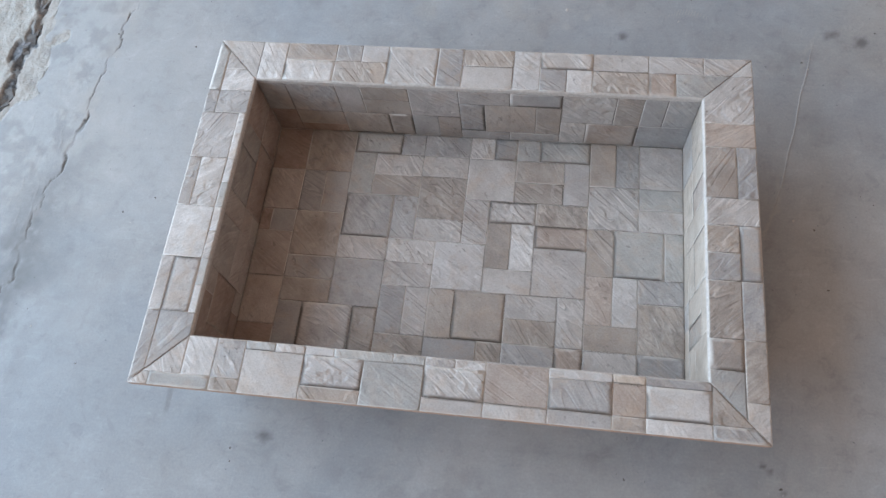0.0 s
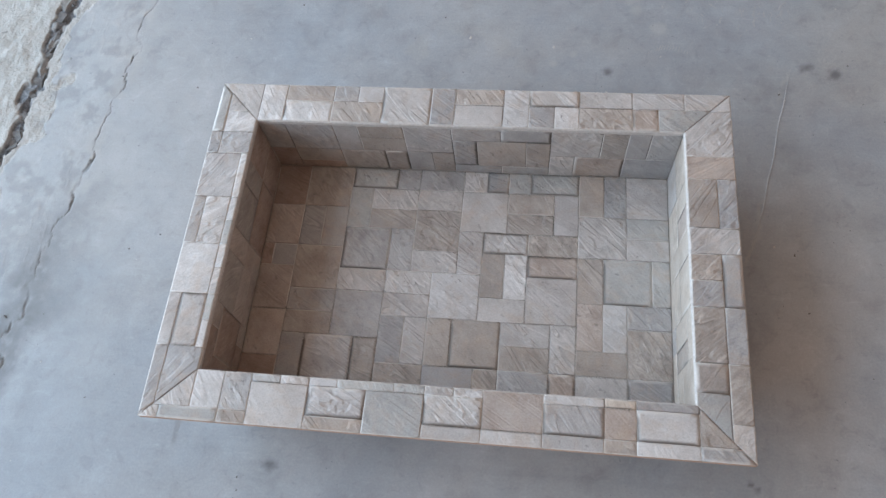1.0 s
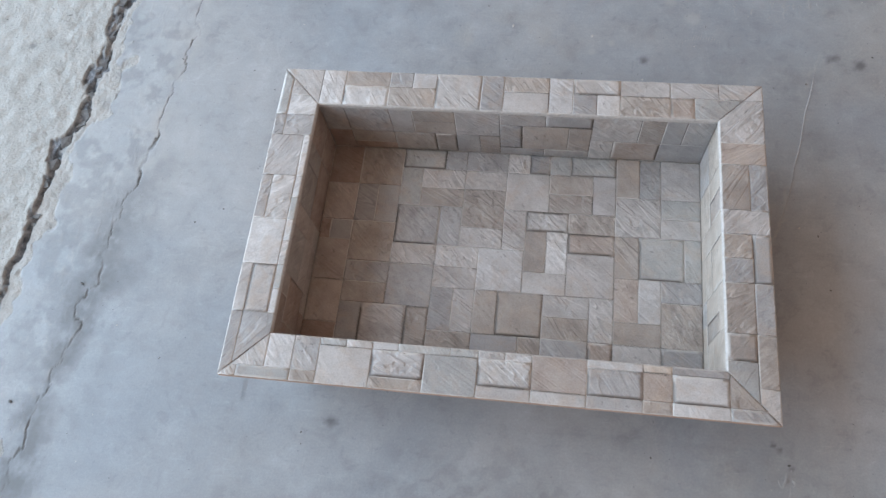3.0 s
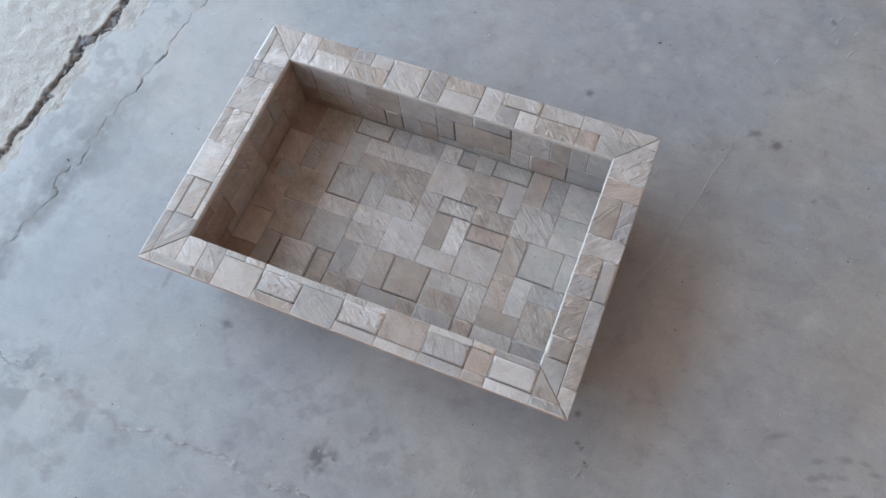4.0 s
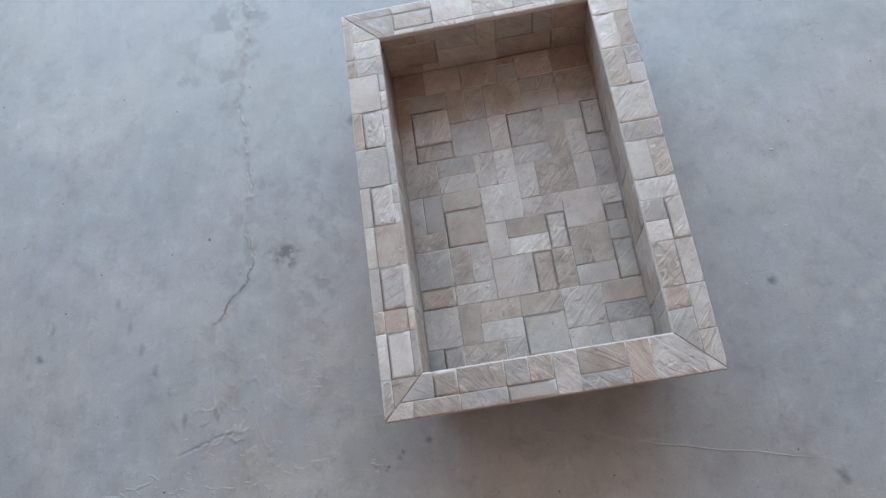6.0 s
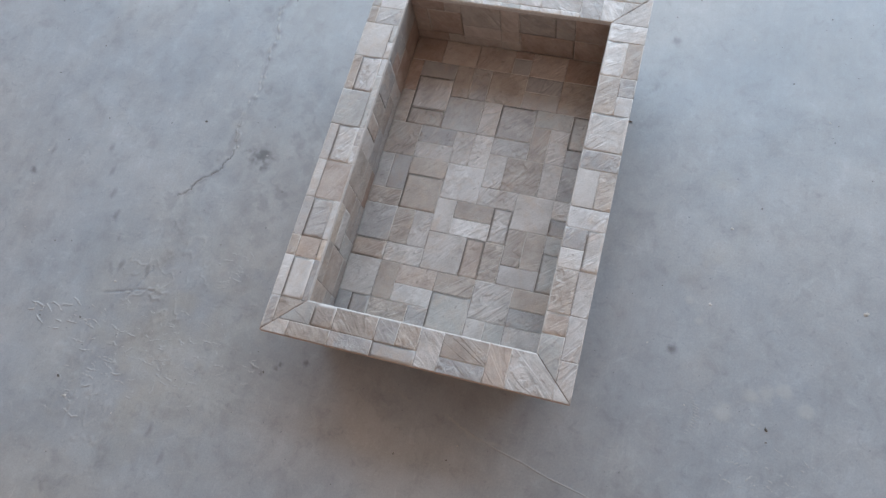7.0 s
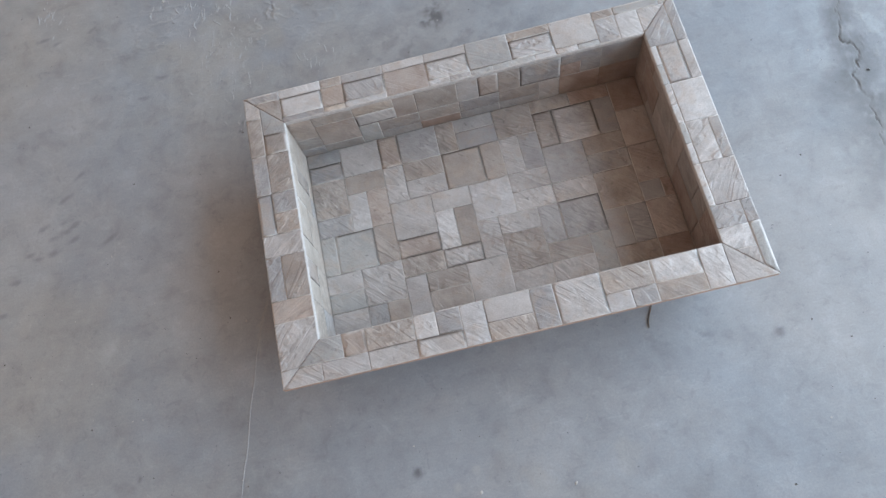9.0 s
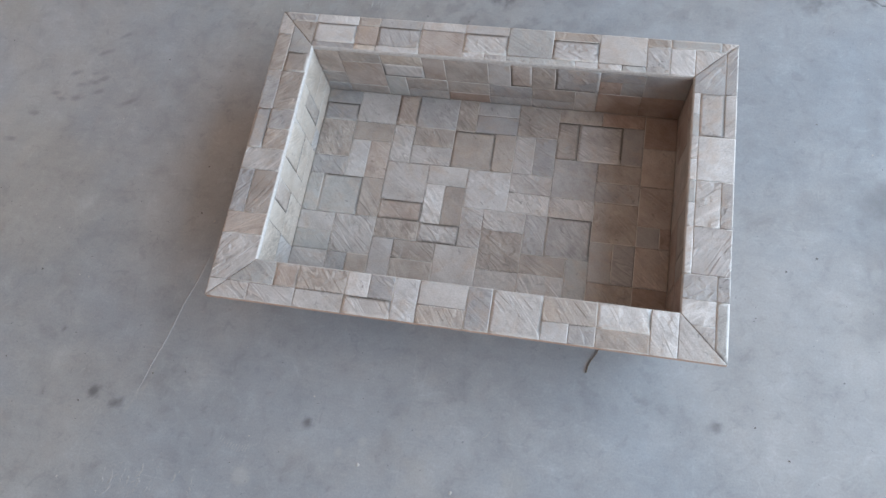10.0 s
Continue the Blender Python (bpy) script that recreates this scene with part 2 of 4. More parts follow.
def tile_panel(name, parent, m, outline, us, vs, rows, label, shade=(-1, -1), sides=(0, 0, 0, 0), lip=None, joints=1.0):
    """One cut tile: a terracotta slab whose face lies at w = -PROUD, and the pressed stones on it. outline: counterclockwise.
    Capital letters are stones with a deep printed joint on the sides that shade names. sides: how pale (+) or dark (-) the
    glaze is along each side of the outline. joints: how strong the printed joints are. lip: the outline's side that is ground to a pale chamfer."""
    bm = bmesh.new()
    top = [bm.verts.new((u, v, -PROUD)) for u, v in outline]
    low = [bm.verts.new((u, v, -THICK)) for u, v in outline]
    bm.faces.new(top)
    bm.faces.new(low[::-1]).material_index = 1
    for i in range(len(top)):
        j = (i + 1) % len(top)
        bm.faces.new((low[i], low[j], top[j], top[i])).material_index = 2 if i == lip else 1
    panel = mesh_object(name, bm, (JOINT, CLAY, GLAZE), parent, m, label)
    if lip is not None:
        (au, av), (bu, bv) = outline[lip], outline[(lip + 1) % 4]
        length = math.hypot(bu - au, bv - av)
        tu, tv = (bu - au) / length, (bv - av) / length
        nu, nv = tv, -tu
        bm = bmesh.new()
        count = 40
        rings = []
        for k in range(count + 1):
            f = k / count
            out = 0.0012 + random.uniform(-0.0003, 0.0003)
            cut = out * (1 - 2 * f) if k in (0, count) else 0.0
            u, v = au + f * (bu - au) - tu * cut, av + f * (bv - av) - tv * cut
            back = 0.0004
            rings.append([bm.verts.new(p) for p in ((u - nu * back, v - nv * back, random.uniform(-0.0004, -0.0001)), (u + nu * out, v + nv * out, -0.0022), (u + nu * out * 0.9, v + nv * out * 0.9, -0.0048), (u - nu * back, v - nv * back, -0.006))])
        for a, b in zip(rings, rings[1:]):
            for k in range(4):
                q = (k + 1) % 4
                bm.faces.new((a[k], a[q], b[q], b[k]))
        bm.faces.new(rings[0][::-1])
        bm.faces.new(rings[-1])
        bmesh.ops.recalc_face_normals(bm, faces=bm.faces)
        mesh_object("chamfer", bm, (GLAZE,), panel, None, "ground pale inner edge")
    for letter, c0, c1, r0, r1 in stones_of(rows):
        v0, v1 = sorted((vs[r0], vs[r1]))
        poly = [(us[c0], v0), (us[c1], v0), (us[c1], v1), (us[c0], v1)]
        for a, b in zip(outline, outline[1:] + outline[:1]):
            poly = clip(poly, a, b)
        poly = shrink(poly, random.uniform(0.00002, 0.00008)) if len(poly) > 2 else []
        if not poly:
            continue
        deep = letter.isupper()
        n = len(poly)
        tints, normals = [], []
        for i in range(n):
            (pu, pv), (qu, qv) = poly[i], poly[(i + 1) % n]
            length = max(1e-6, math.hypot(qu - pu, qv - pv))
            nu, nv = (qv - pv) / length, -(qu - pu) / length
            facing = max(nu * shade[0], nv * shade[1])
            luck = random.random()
            # printed relief: shadow colour on sides facing shade, highlight colour on the others
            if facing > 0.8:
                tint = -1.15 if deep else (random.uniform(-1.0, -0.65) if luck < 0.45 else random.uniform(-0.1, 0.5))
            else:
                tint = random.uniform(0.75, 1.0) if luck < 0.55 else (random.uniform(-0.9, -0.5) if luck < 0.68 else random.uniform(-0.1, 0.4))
            for k in range(4):
                (au, av), (bu, bv) = outline[k], outline[(k + 1) % 4]
                far = abs((bu - au) * (pv - av) - (bv - av) * (pu - au)) + abs((bu - au) * (qv - av) - (bv - av) * (qu - au))
                if far / math.hypot(bu - au, bv - av) < 0.0016 and sides[k]:
                    tint = sides[k]
            if not any(sides) and (max(pu, qu) < us[0] + 0.001 or min(pu, qu) > us[-1] - 0.001 or max(pv, qv) < min(vs) + 0.001 or min(pv, qv) > max(vs) - 0.001):
                tint = 0.2
            tints.append(tint * joints)
            normals.append((nu, nv))
        small_side = min(max(p[0] for p in poly) - min(p[0] for p in poly), max(p[1] for p in poly) - min(p[1] for p in poly))
        inset = min(0.0050 if deep else 0.0016, 0.24 * small_side)
        rise = random.uniform(-0.0002, 0.0001)
        tip = (random.uniform(-0.012, 0.012), random.uniform(-0.012, 0.012))
        cu, cv = sum(p[0] for p in poly) / n, sum(p[1] for p in poly) / n
        tilt = lambda u, v: max(-0.0002, min(0.0002, (u - cu) * tip[0] + (v - cv) * tip[1]))
        bm = bmesh.new()
        layer = bm.verts.layers.float.new("edge")
        low, mid, small = [], [], []
        for i in range(n):
            (pu, pv), (qu, qv) = poly[i], poly[(i + 1) % n]
            parts = max(1, round(math.hypot(qu - pu, qv - pv) / 0.011))
            for k in range(parts):
                f = k / parts
                u, v = pu + f * (qu - pu), pv + f * (qv - pv)
                (nu, nv), tint = normals[i], tints[i]
                if k == 0:
                    (ou, ov), other = normals[i - 1], tints[i - 1]
                    d = max(0.35, 1 + nu * ou + nv * ov)
                    nu, nv, tint = (nu + ou) / d, (nv + ov) / d, (tint + other) / 2
                stray = random.uniform(0.0, 0.0001)
                u, v = u - nu * stray, v - nv * stray
                deepness = 0.0004 if tint < -0.7 else 0.00012
                low.append(bm.verts.new((u, v, -PROUD - 0.0004)))
                mid.append(bm.verts.new((u, v, max(-PROUD + 0.00005, rise - deepness + tilt(u, v)))))
                small.append(bm.verts.new((u - nu * inset, v - nv * inset, rise + tilt(u, v))))
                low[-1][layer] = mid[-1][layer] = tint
        for i in range(len(low)):
            j = (i + 1) % len(low)
            bm.faces.new((low[i], low[j], mid[j], mid[i]))
            bm.faces.new((mid[i], mid[j], small[j], small[i])).smooth = True
        bm.faces.new(small).smooth = True
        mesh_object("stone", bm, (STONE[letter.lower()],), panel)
    return panel


# ---- the setting ----
def value_noise(x, y, size, seed):
    """Smooth noise in -1..1 with features of the given size in metres."""
    rng = np.random.RandomState(seed)
    table = rng.uniform(-1, 1, (256, 256))
    u, v = x / size + 1000.3, y / size + 1000.7
    i, j = np.floor(u).astype(int), np.floor(v).astype(int)
    f, g = u - i, v - j
    f, g = f * f * (3 - 2 * f), g * g * (3 - 2 * g)
    at = lambda a, b: table[(i + a) % 256, (j + b) % 256]
    return (at(0, 0) * (1 - f) + at(1, 0) * f) * (1 - g) + (at(0, 1) * (1 - f) + at(1, 1) * f) * g


def cloud_noise(x, y, size, seed, octaves=4):
    return sum(value_noise(x, y, size / 2**k, seed + k) * 0.55**k for k in range(octaves))


def off_line(x, y, line):
    """The distance of points from a polyline, and how far along it (0 to 1) the nearest place is."""
    best, where = np.full(x.shape, 9.0), np.zeros(x.shape)
    for k, ((ax, ay), (bx, by)) in enumerate(zip(line, line[1:])):
        dx, dy = bx - ax, by - ay
        f = np.clip(((x - ax) * dx + (y - ay) * dy) / (dx * dx + dy * dy), 0, 1)
        d = np.hypot(x - ax - f * dx, y - ay - f * dy)
        near = d < best
        best[near], where[near] = d[near], ((k + f) / (len(line) - 1))[near]
    return best, where


def jagged(line, sway, levels, seed):
    """The same line, broken into short crooked pieces as a fracture is."""
    rng = random.Random(seed)
    for _ in range(levels):
        out = [line[0]]
        for (ax, ay), (bx, by) in zip(line, line[1:]):
            dx, dy = bx - ax, by - ay
            f, s = rng.uniform(0.35, 0.65), rng.uniform(-sway, sway)
            out += [(ax + f * dx - s * dy, ay + f * dy + s * dx), (bx, by)]
        line = out
    return line


def off_crack(x, y, line, sway, levels, seed):
    best, where = off_line(x, y, line)
    near = best < 0.05
    best[near], where[near] = off_line(x[near], y[near], jagged(line, sway, levels, seed))
    return best, where


SLAB_EDGE = [(-0.735, 0.95), (-0.75, 0.55), (-0.757, 0.43), (-0.754, 0.37), (-0.76, 0.31), (-0.762, 0.27), (-0.752, 0.225), (-0.769, 0.19), (-0.785, 0.14), (-0.781, 0.1), (-0.786, 0.06), (-0.782, 0.01), (-0.785, -0.05), (-0.793, -0.13), (-0.797, -0.22), (-0.755, -0.3), (-0.705, -0.4), (-0.7, -0.478), (-0.711, -0.55), (-0.72, -0.645), (-0.709, -0.72), (-0.7, -1.6)]
SCREED_CRACK = [(-0.595, 0.95), (-0.601, 0.45), (-0.603, 0.363), (-0.607, 0.3), (-0.61, 0.245), (-0.613, 0.213), (-0.607, 0.19), (-0.611, 0.165), (-0.622, 0.133), (-0.618, 0.104), (-0.63, 0.073), (-0.633, 0.04), (-0.637, 0), (-0.639, -0.07), (-0.648, -0.11), (-0.651, -0.187), (-0.667, -0.226), (-0.676, -0.281), (-0.688, -0.37), (-0.69, -0.43)]
CROSS_CRACK = [(-0.69, -0.43), (-0.644, -0.434), (-0.593, -0.444), (-0.565, -0.448), (-0.52, -0.457), (-0.48, -0.451), (-0.437, -0.455), (-0.396, -0.463), (-0.343, -0.472), (-0.272, -0.475), (-0.209, -0.47), (-0.17, -0.466), (-0.104, -0.467), (-0.06, -0.472), (-0.036, -0.471), (-0.02, -0.465), (0.003, -0.463), (0.042, -0.474), (0.076, -0.498), (0.106, -0.517), (0.125, -0.539)]
PALE_LINE = [(0.50, 0.46), (0.475, 0.36), (0.44, 0.21), (0.412, 0.115), (0.364, -0.09)]
# dark marks on the screed: x, y, radius
STREAKS = [(0.733, -0.174), (0.731, -0.218), (0.704, -0.258), (0.773, -0.171), (0.797, -0.126), (0.831, -0.081), (0.855, -0.026), (0.753, -0.148), (0.913, -0.338), (0.654, -0.121), (0.717, -0.163), (0.721, -0.135), (0.755, -0.12), (0.784, -0.116), (0.736, -0.154), (0.766, -0.574), (0.737, -0.559), (0.666, -0.571), (0.283, -0.611), (0.276, -0.538)]
DRAG_MARKS = [(0.085, -0.83), (0.101, -0.688), (0.057, -0.71), (0.144, -0.666), (0.187, -0.642), (0.229, -0.618), (0.274, -0.591), (0.575, -0.387), (0.535, -0.422)]
PALE_SPOTS = [(0.250, 0.503, 0.011), (0.243, 0.524, 0.013), (0.233, 0.549, 0.010), (0.286, 0.466, 0.012), (0.256, 0.581, 0.011), (0.118, 0.39, 0.006), (0.15, 0.41, 0.006)]
SCRATCHES = [[(0.270, -0.529), (0.288, -0.539), (0.304, -0.546)], [(0.333, -0.603), (0.322, -0.565), (0.314, -0.543), (0.309, -0.524), (0.318, -0.480)], [(0.304, -0.546), (0.339, -0.560), (0.377, -0.573), (0.43, -0.592), (0.497, -0.611)], [(0.382, -0.132), (0.395, -0.166), (0.410, -0.21)], [(0.41, -0.47), (0.46, -0.42)], [(-0.30, 0.30), (-0.24, 0.262)]]
# marks beyond x = -0.9 are slab pits, their shade put into colour
STAINS_AND_PITS = [(-0.505, -0.442, 0.026), (-0.492, -0.424, 0.018), (0.030, -0.402, 0.020), (0.008, -0.424, 0.014), (0.132, -0.850, 0.007), (-0.383, -0.566, 0.013), (-0.368, 0.295, 0.0075), (-1.012, 0.310, 0.009), (-0.903, 0.360, 0.0065), (-0.653, -0.075, 0.013), (-0.717, -0.283, 0.006), (0.014, -0.408, 0.024), (0.017, -0.392, 0.016), (-0.514, -0.48, 0.015), (-0.442, -0.448, 0.016), (-0.377, -0.588, 0.016), (-0.224, -0.264, 0.009), (0.205, 0.377, 0.008), (0.506, 0.392, 0.009), (0.547, 0.38, 0.010), (0.629, 0.292, 0.005), (0.592, 0.684, 0.006), (0.38, -0.24, 0.0035), (-0.59, -0.436, 0.014), (0.40, -0.268, 0.0035), (0.387, -0.245, 0.004), (0.366, -0.197, 0.004), (0.394, -0.284, 0.004)]


def make_ground():
    far = [1.8, 2.6, 4, 7, 14, 40, 150]
    gx = np.concatenate([[-v for v in far[::-1]], np.arange(-1.3, -0.83, 0.006), np.arange(-0.83, -0.70, 0.0018), np.arange(-0.70, -0.58, 0.0011), np.arange(-0.58, -0.04, 0.0032), np.arange(-0.04, 0.13, 0.0016), np.arange(0.13, 0.26, 0.0032), np.arange(0.26, 0.345, 0.0016), np.arange(0.345, 0.9, 0.0036), np.arange(0.9, 1.2, 0.006), far])
    gy = np.concatenate([[-v for v in far[::-1]], np.arange(-1.5, -0.6, 0.0045), np.arange(-0.6, -0.42, 0.0016), np.arange(-0.42, 0.95, 0.004), far])
    x, y = np.meshgrid(gx, gy)
    near = (x > -1.29) & (x < 1.19) & (y > -1.48) & (y < 0.94)
    jx = x + 0.006 * cloud_noise(x, y, 0.045, 11) + 0.0042 * cloud_noise(x, y, 0.012, 21, 3)
    jy = y + 0.006 * cloud_noise(x, y, 0.045, 31) + 0.0042 * cloud_noise(x, y, 0.012, 41, 3)
    broken_edge = jagged(SLAB_EDGE, 0.10, 4, 3)
    kx, ky = x + 0.35 * (jx - x), y + 0.35 * (jy - y)
    edge_x = np.interp(ky, [p[1] for p in broken_edge[::-1]], [p[0] for p in broken_edge[::-1]])
    side = kx - edge_x
    slab = np.clip(0.5 - side / 0.003, 0, 1)
    d, f = off_crack(kx, ky, SLAB_EDGE, 0.10, 4, 3)
    wide = np.interp(y, [-0.8, -0.5, -0.3, -0.2, -0.05, 0.02, 0.08, 0.10, 0.13, 0.165, 0.205, 0.24, 0.27, 0.30, 0.33, 0.37, 0.43, 0.6], [2.5, 4, 2, 4, 4.5, 4, 4, 7, 14, 14, 6, 12, 5, 13, 13, 4, 14, 12]) * 0.001
    wide = wide * (0.85 + 0.7 * cloud_noise(x, y, 0.025, 61, 3)).clip(0.15, 1.3)
    gap = np.clip((wide - d) / 0.0014 + 0.3, 0, 1) * (wide > 0.0008)
    # rubble lying in the gap
    rubble = np.clip(5 * cloud_noise(x, y, 0.016, 71, 2) - 1.0, 0, 1) * gap
    # a strip of the screed has broken away along the slab
    chip_wide = (0.041 + 0.022 * cloud_noise(x, y, 0.06, 81, 3)) * np.interp(y, [-0.35, -0.1, 0.0, 0.5], [0.25, 0.5, 0.9, 1.15])
    smooth_side = x + 0.006 * cloud_noise(x, y, 0.045, 11, 3) - edge_x
    chip = np.clip((chip_wide - smooth_side) / 0.0018 + 0.5, 0, 1) * (side > 0)
    hx, hy = x + 0.3 * (jx - x), y + 0.3 * (jy - y)
    d2, _ = off_crack(hx, hy, SCREED_CRACK, 0.21, 4, 5)
    lens = np.clip(2.4 * value_noise(x, y, 0.045, 91) - 0.6, 0, 1)
    wide2 = 0.0006 * (1 + 0.9 * value_noise(x, y, 0.014, 97)) + np.interp(y, [0.09, 0.115, 0.135, 0.15, 0.165, 0.188, 0.2], [0, 0.0018, 0.0016, 0.0004, 0.0024, 0.0010, 0]) + 0.0010 * lens * np.interp(y, [-0.45, -0.2, 0.0, 0.2, 0.4], [1.4, 1.2, 0.7, 0.5, 0.9])
    crack2 = np.clip((wide2 + 0.0005 - d2) / 0.0011, 0, 1) * np.clip(0.85 + 1.1 * value_noise(x, y, 0.02, 95), 0.25, 1)
    lip2 = np.clip(1 - np.abs(d2 - wide2 - 0.0022) / 0.0016, 0, 1) * np.clip(0.4 + 1.2 * cloud_noise(x, y, 0.03, 93, 2), 0, 1)
    d3, _ = off_crack(hx, hy, CROSS_CRACK, 0.16, 3, 9)
    wide3 = np.interp(x, [-0.69, -0.57, -0.5, -0.05, 0.0, 0.1, 0.125], [0.0014, 0.0009, 0.0002, 0.0002, 0.0006, 0.0008, 0.0003]) + 0.0006 * np.clip(2.6 * value_noise(x, y, 0.03, 101) - 1.1, 0, 1)
    broken = np.clip(1.0 + 2.0 * value_noise(x, y, 0.028, 103), 0.3, 1) * np.interp(x, [-0.69, -0.58, -0.52, -0.06, -0.02, 0.12], [1.0, 0.95, 0.5, 0.35, 1.0, 0.9])
    crack3 = np.clip((wide3 + 0.0008 - d3) / 0.0015, 0, 1) * broken
    crumbs = np.clip(1 - np.abs(d3 - wide3 - 0.0020) / 0.0030, 0, 1) * np.clip(4 * value_noise(x, y, 0.0065, 105) - 0.1, 0, 1) * np.clip(0.75 + 1.5 * value_noise(x, y, 0.05, 107), 0, 1)
    worn = 0.5 * np.clip(1 - d3 / 0.018, 0, 1) * np.clip(0.2 + cloud_noise(x, y, 0.03, 111, 3), 0, 1)
    worn = np.maximum(worn, 0.8 * np.clip(1 - d2 / 0.032, 0, 1) * np.clip(0.05 + 1.2 * cloud_noise(x, y, 0.03, 121, 4), 0, 1) * np.clip(0.45 + 2 * y, 0, 1))
    worn = np.maximum(worn, np.maximum(crumbs, 0.9 * lip2))
    d4, _ = off_line(jx, jy, PALE_LINE)
    pale = 0.5 * np.clip(1.2 - d4 / 0.0022, 0, 1) * np.clip(0.5 + 0.9 * cloud_noise(x, y, 0.06, 131, 2), 0, 1)
    stain = np.zeros(x.shape)
    for sx, sy, r in STAINS_AND_PITS:
        dd = np.hypot(x - sx, y - sy) / r + 0.5 * cloud_noise(x, y, max(0.010, 0.9 * r), 141, 4)
        crumbly = np.clip(0.62 + 1.1 * cloud_noise(x, y, 0.011, 143, 3), 0.15, 1)
        stain = np.maximum(stain, (0.75 if sx < -0.3 else 1.0) * np.clip(1.25 - dd, 0, 1) * np.where(r > 0.018, 0.95 * crumbly, np.where(r > 0.012, 0.65 * crumbly, 0.85)))
    for k, (sx, sy) in enumerate(STREAKS + DRAG_MARKS):
        turn = 0.25 + 0.3 * math.sin(7.1 * k) if k < len(STREAKS) else -0.12
        du, dv = (x - sx) * math.cos(turn) + (y - sy) * math.sin(turn), (y - sy) * math.cos(turn) - (x - sx) * math.sin(turn)
        dd = np.hypot(du / 0.012, dv / 0.0042) + 0.4 * cloud_noise(x, y, 0.012, 145, 2)
        stain = np.maximum(stain, np.clip(1.35 - dd, 0, 1) * (0.42 if k < len(STREAKS) else 0.45))
    for sx, sy, r in PALE_SPOTS:
        dd = np.hypot(x - sx, y - sy) + 0.35 * r * cloud_noise(x, y, 0.012, 147, 2)
        pale = np.maximum(pale, np.clip(1.6 - 1.2 * dd / r, 0, 1) * 0.5)
    scratch = np.zeros(x.shape)
    for k, line in enumerate(SCRATCHES):
        dk, _ = off_line(x + 0.5 * (jx - x), y + 0.5 * (jy - y), line)
        scratch = np.maximum(scratch, np.clip(1.2 - dk / 0.0022, 0, 1) * np.clip((1.3 if k == 0 else 0.5) + cloud_noise(x, y, 0.04, 149, 2), 0, 1))
    # trowel ridges where the screed was worked wet
    worked = np.clip(1.4 - np.hypot((x - 0.42) / 0.26, (y + 0.48) / 0.20), 0, 1)
    worked = np.maximum(worked, np.clip(1.2 - np.hypot((x - 0.30) / 0.05, (y - 0.43) / 0.05), 0, 1))
    ridge = np.clip(1 - np.abs(cloud_noise(x + 0.4 * y, y, 0.03, 155, 3)) * 5, 0, 1) * worked * np.clip(0.2 + cloud_noise(x, y, 0.08, 157, 2), 0, 1)
    # old water marks: dark, branching blotches on the screed beside the crack
    patch = np.clip(1 - d2 / 0.10, 0, 1) * np.clip(2.2 * cloud_noise(x, y, 0.08, 151) - 0.1, 0, 1) * np.interp(y, [0.05, 0.2], [1.0, 0.25])
    soaked = np.clip(1.25 - d2 / (0.040 + 0.034 * cloud_noise(x, y, 0.07, 153, 4)).clip(0.004), 0, 1) * np.interp(y, [-0.5, -0.4, 0.0, 0.07, 0.13], [0.5, 1, 0.9, 0.6, 0.05])
    patch = np.maximum(patch, soaked * np.clip(1.0 + 0.7 * cloud_noise(x, y, 0.02, 154, 3), 0.3, 1.4))
    patch = np.maximum(patch, np.clip(1 - np.hypot((x + 0.45) / 0.35, (y + 0.5) / 0.14), 0, 1) * np.clip(2.0 * cloud_noise(x, y, 0.06, 161) - 0.1, 0, 1))
    patch = np.maximum(patch, np.clip(1.3 - d3 / 0.035, 0, 1) * np.clip(1.3 * cloud_noise(x, y, 0.028, 163) - 0.3, 0, 0.45))
    patch = np.maximum(patch, np.clip(1.3 - d3 / 0.009, 0, 1) * np.clip(0.4 + 0.6 * cloud_noise(x, y, 0.018, 167, 3), 0, 0.65))
    # more darkening in blotches, in an ellipse in front of the basin
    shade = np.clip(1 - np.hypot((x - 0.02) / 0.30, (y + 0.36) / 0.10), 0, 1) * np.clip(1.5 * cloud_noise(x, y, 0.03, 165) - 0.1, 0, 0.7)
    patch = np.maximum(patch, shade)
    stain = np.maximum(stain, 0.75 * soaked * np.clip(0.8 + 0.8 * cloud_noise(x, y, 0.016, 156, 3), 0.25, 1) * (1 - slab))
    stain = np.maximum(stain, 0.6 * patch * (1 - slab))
    z = 0.0008 * cloud_noise(x, y, 0.30, 171, 2)
    z = z + slab * (0.0035 + 0.0016 * cloud_noise(x, y, 0.02, 181, 3))
    z = z - chip * (1 - slab) * (0.0016 + 0.0012 * cloud_noise(x, y, 0.012, 191, 2))
    z = z - gap * 0.006 + rubble * 0.0045 - crack2 * 0.0012 - crack3 * 0.0015 + pale * 0.0004 + crumbs * 0.0012 - scratch * 0.0009 + ridge * 0.0011
    z = np.where(near, z, 0.0035 * slab)
    # level where the basin stands
    under = np.clip(1 - np.maximum(np.abs(x) - 0.31, np.abs(y) - 0.20) / 0.05, 0, 1)
    z = np.where(under > 0, np.minimum(z * (1 - under), 0.0), z)
    slab_look = np.maximum(slab, 0.95 * chip)
    dirt = np.clip(np.maximum(gap - 0.55 * rubble, 0.5 * scratch), 0, 1)
    # beige tint about the worked screed, and growing towards +x
    buff = np.clip(1.4 - np.hypot((x - 0.42) / 0.24, (y + 0.46) / 0.22), 0, 1) * np.clip(0.55 + cloud_noise(x, y, 0.07, 201, 4), 0, 1)
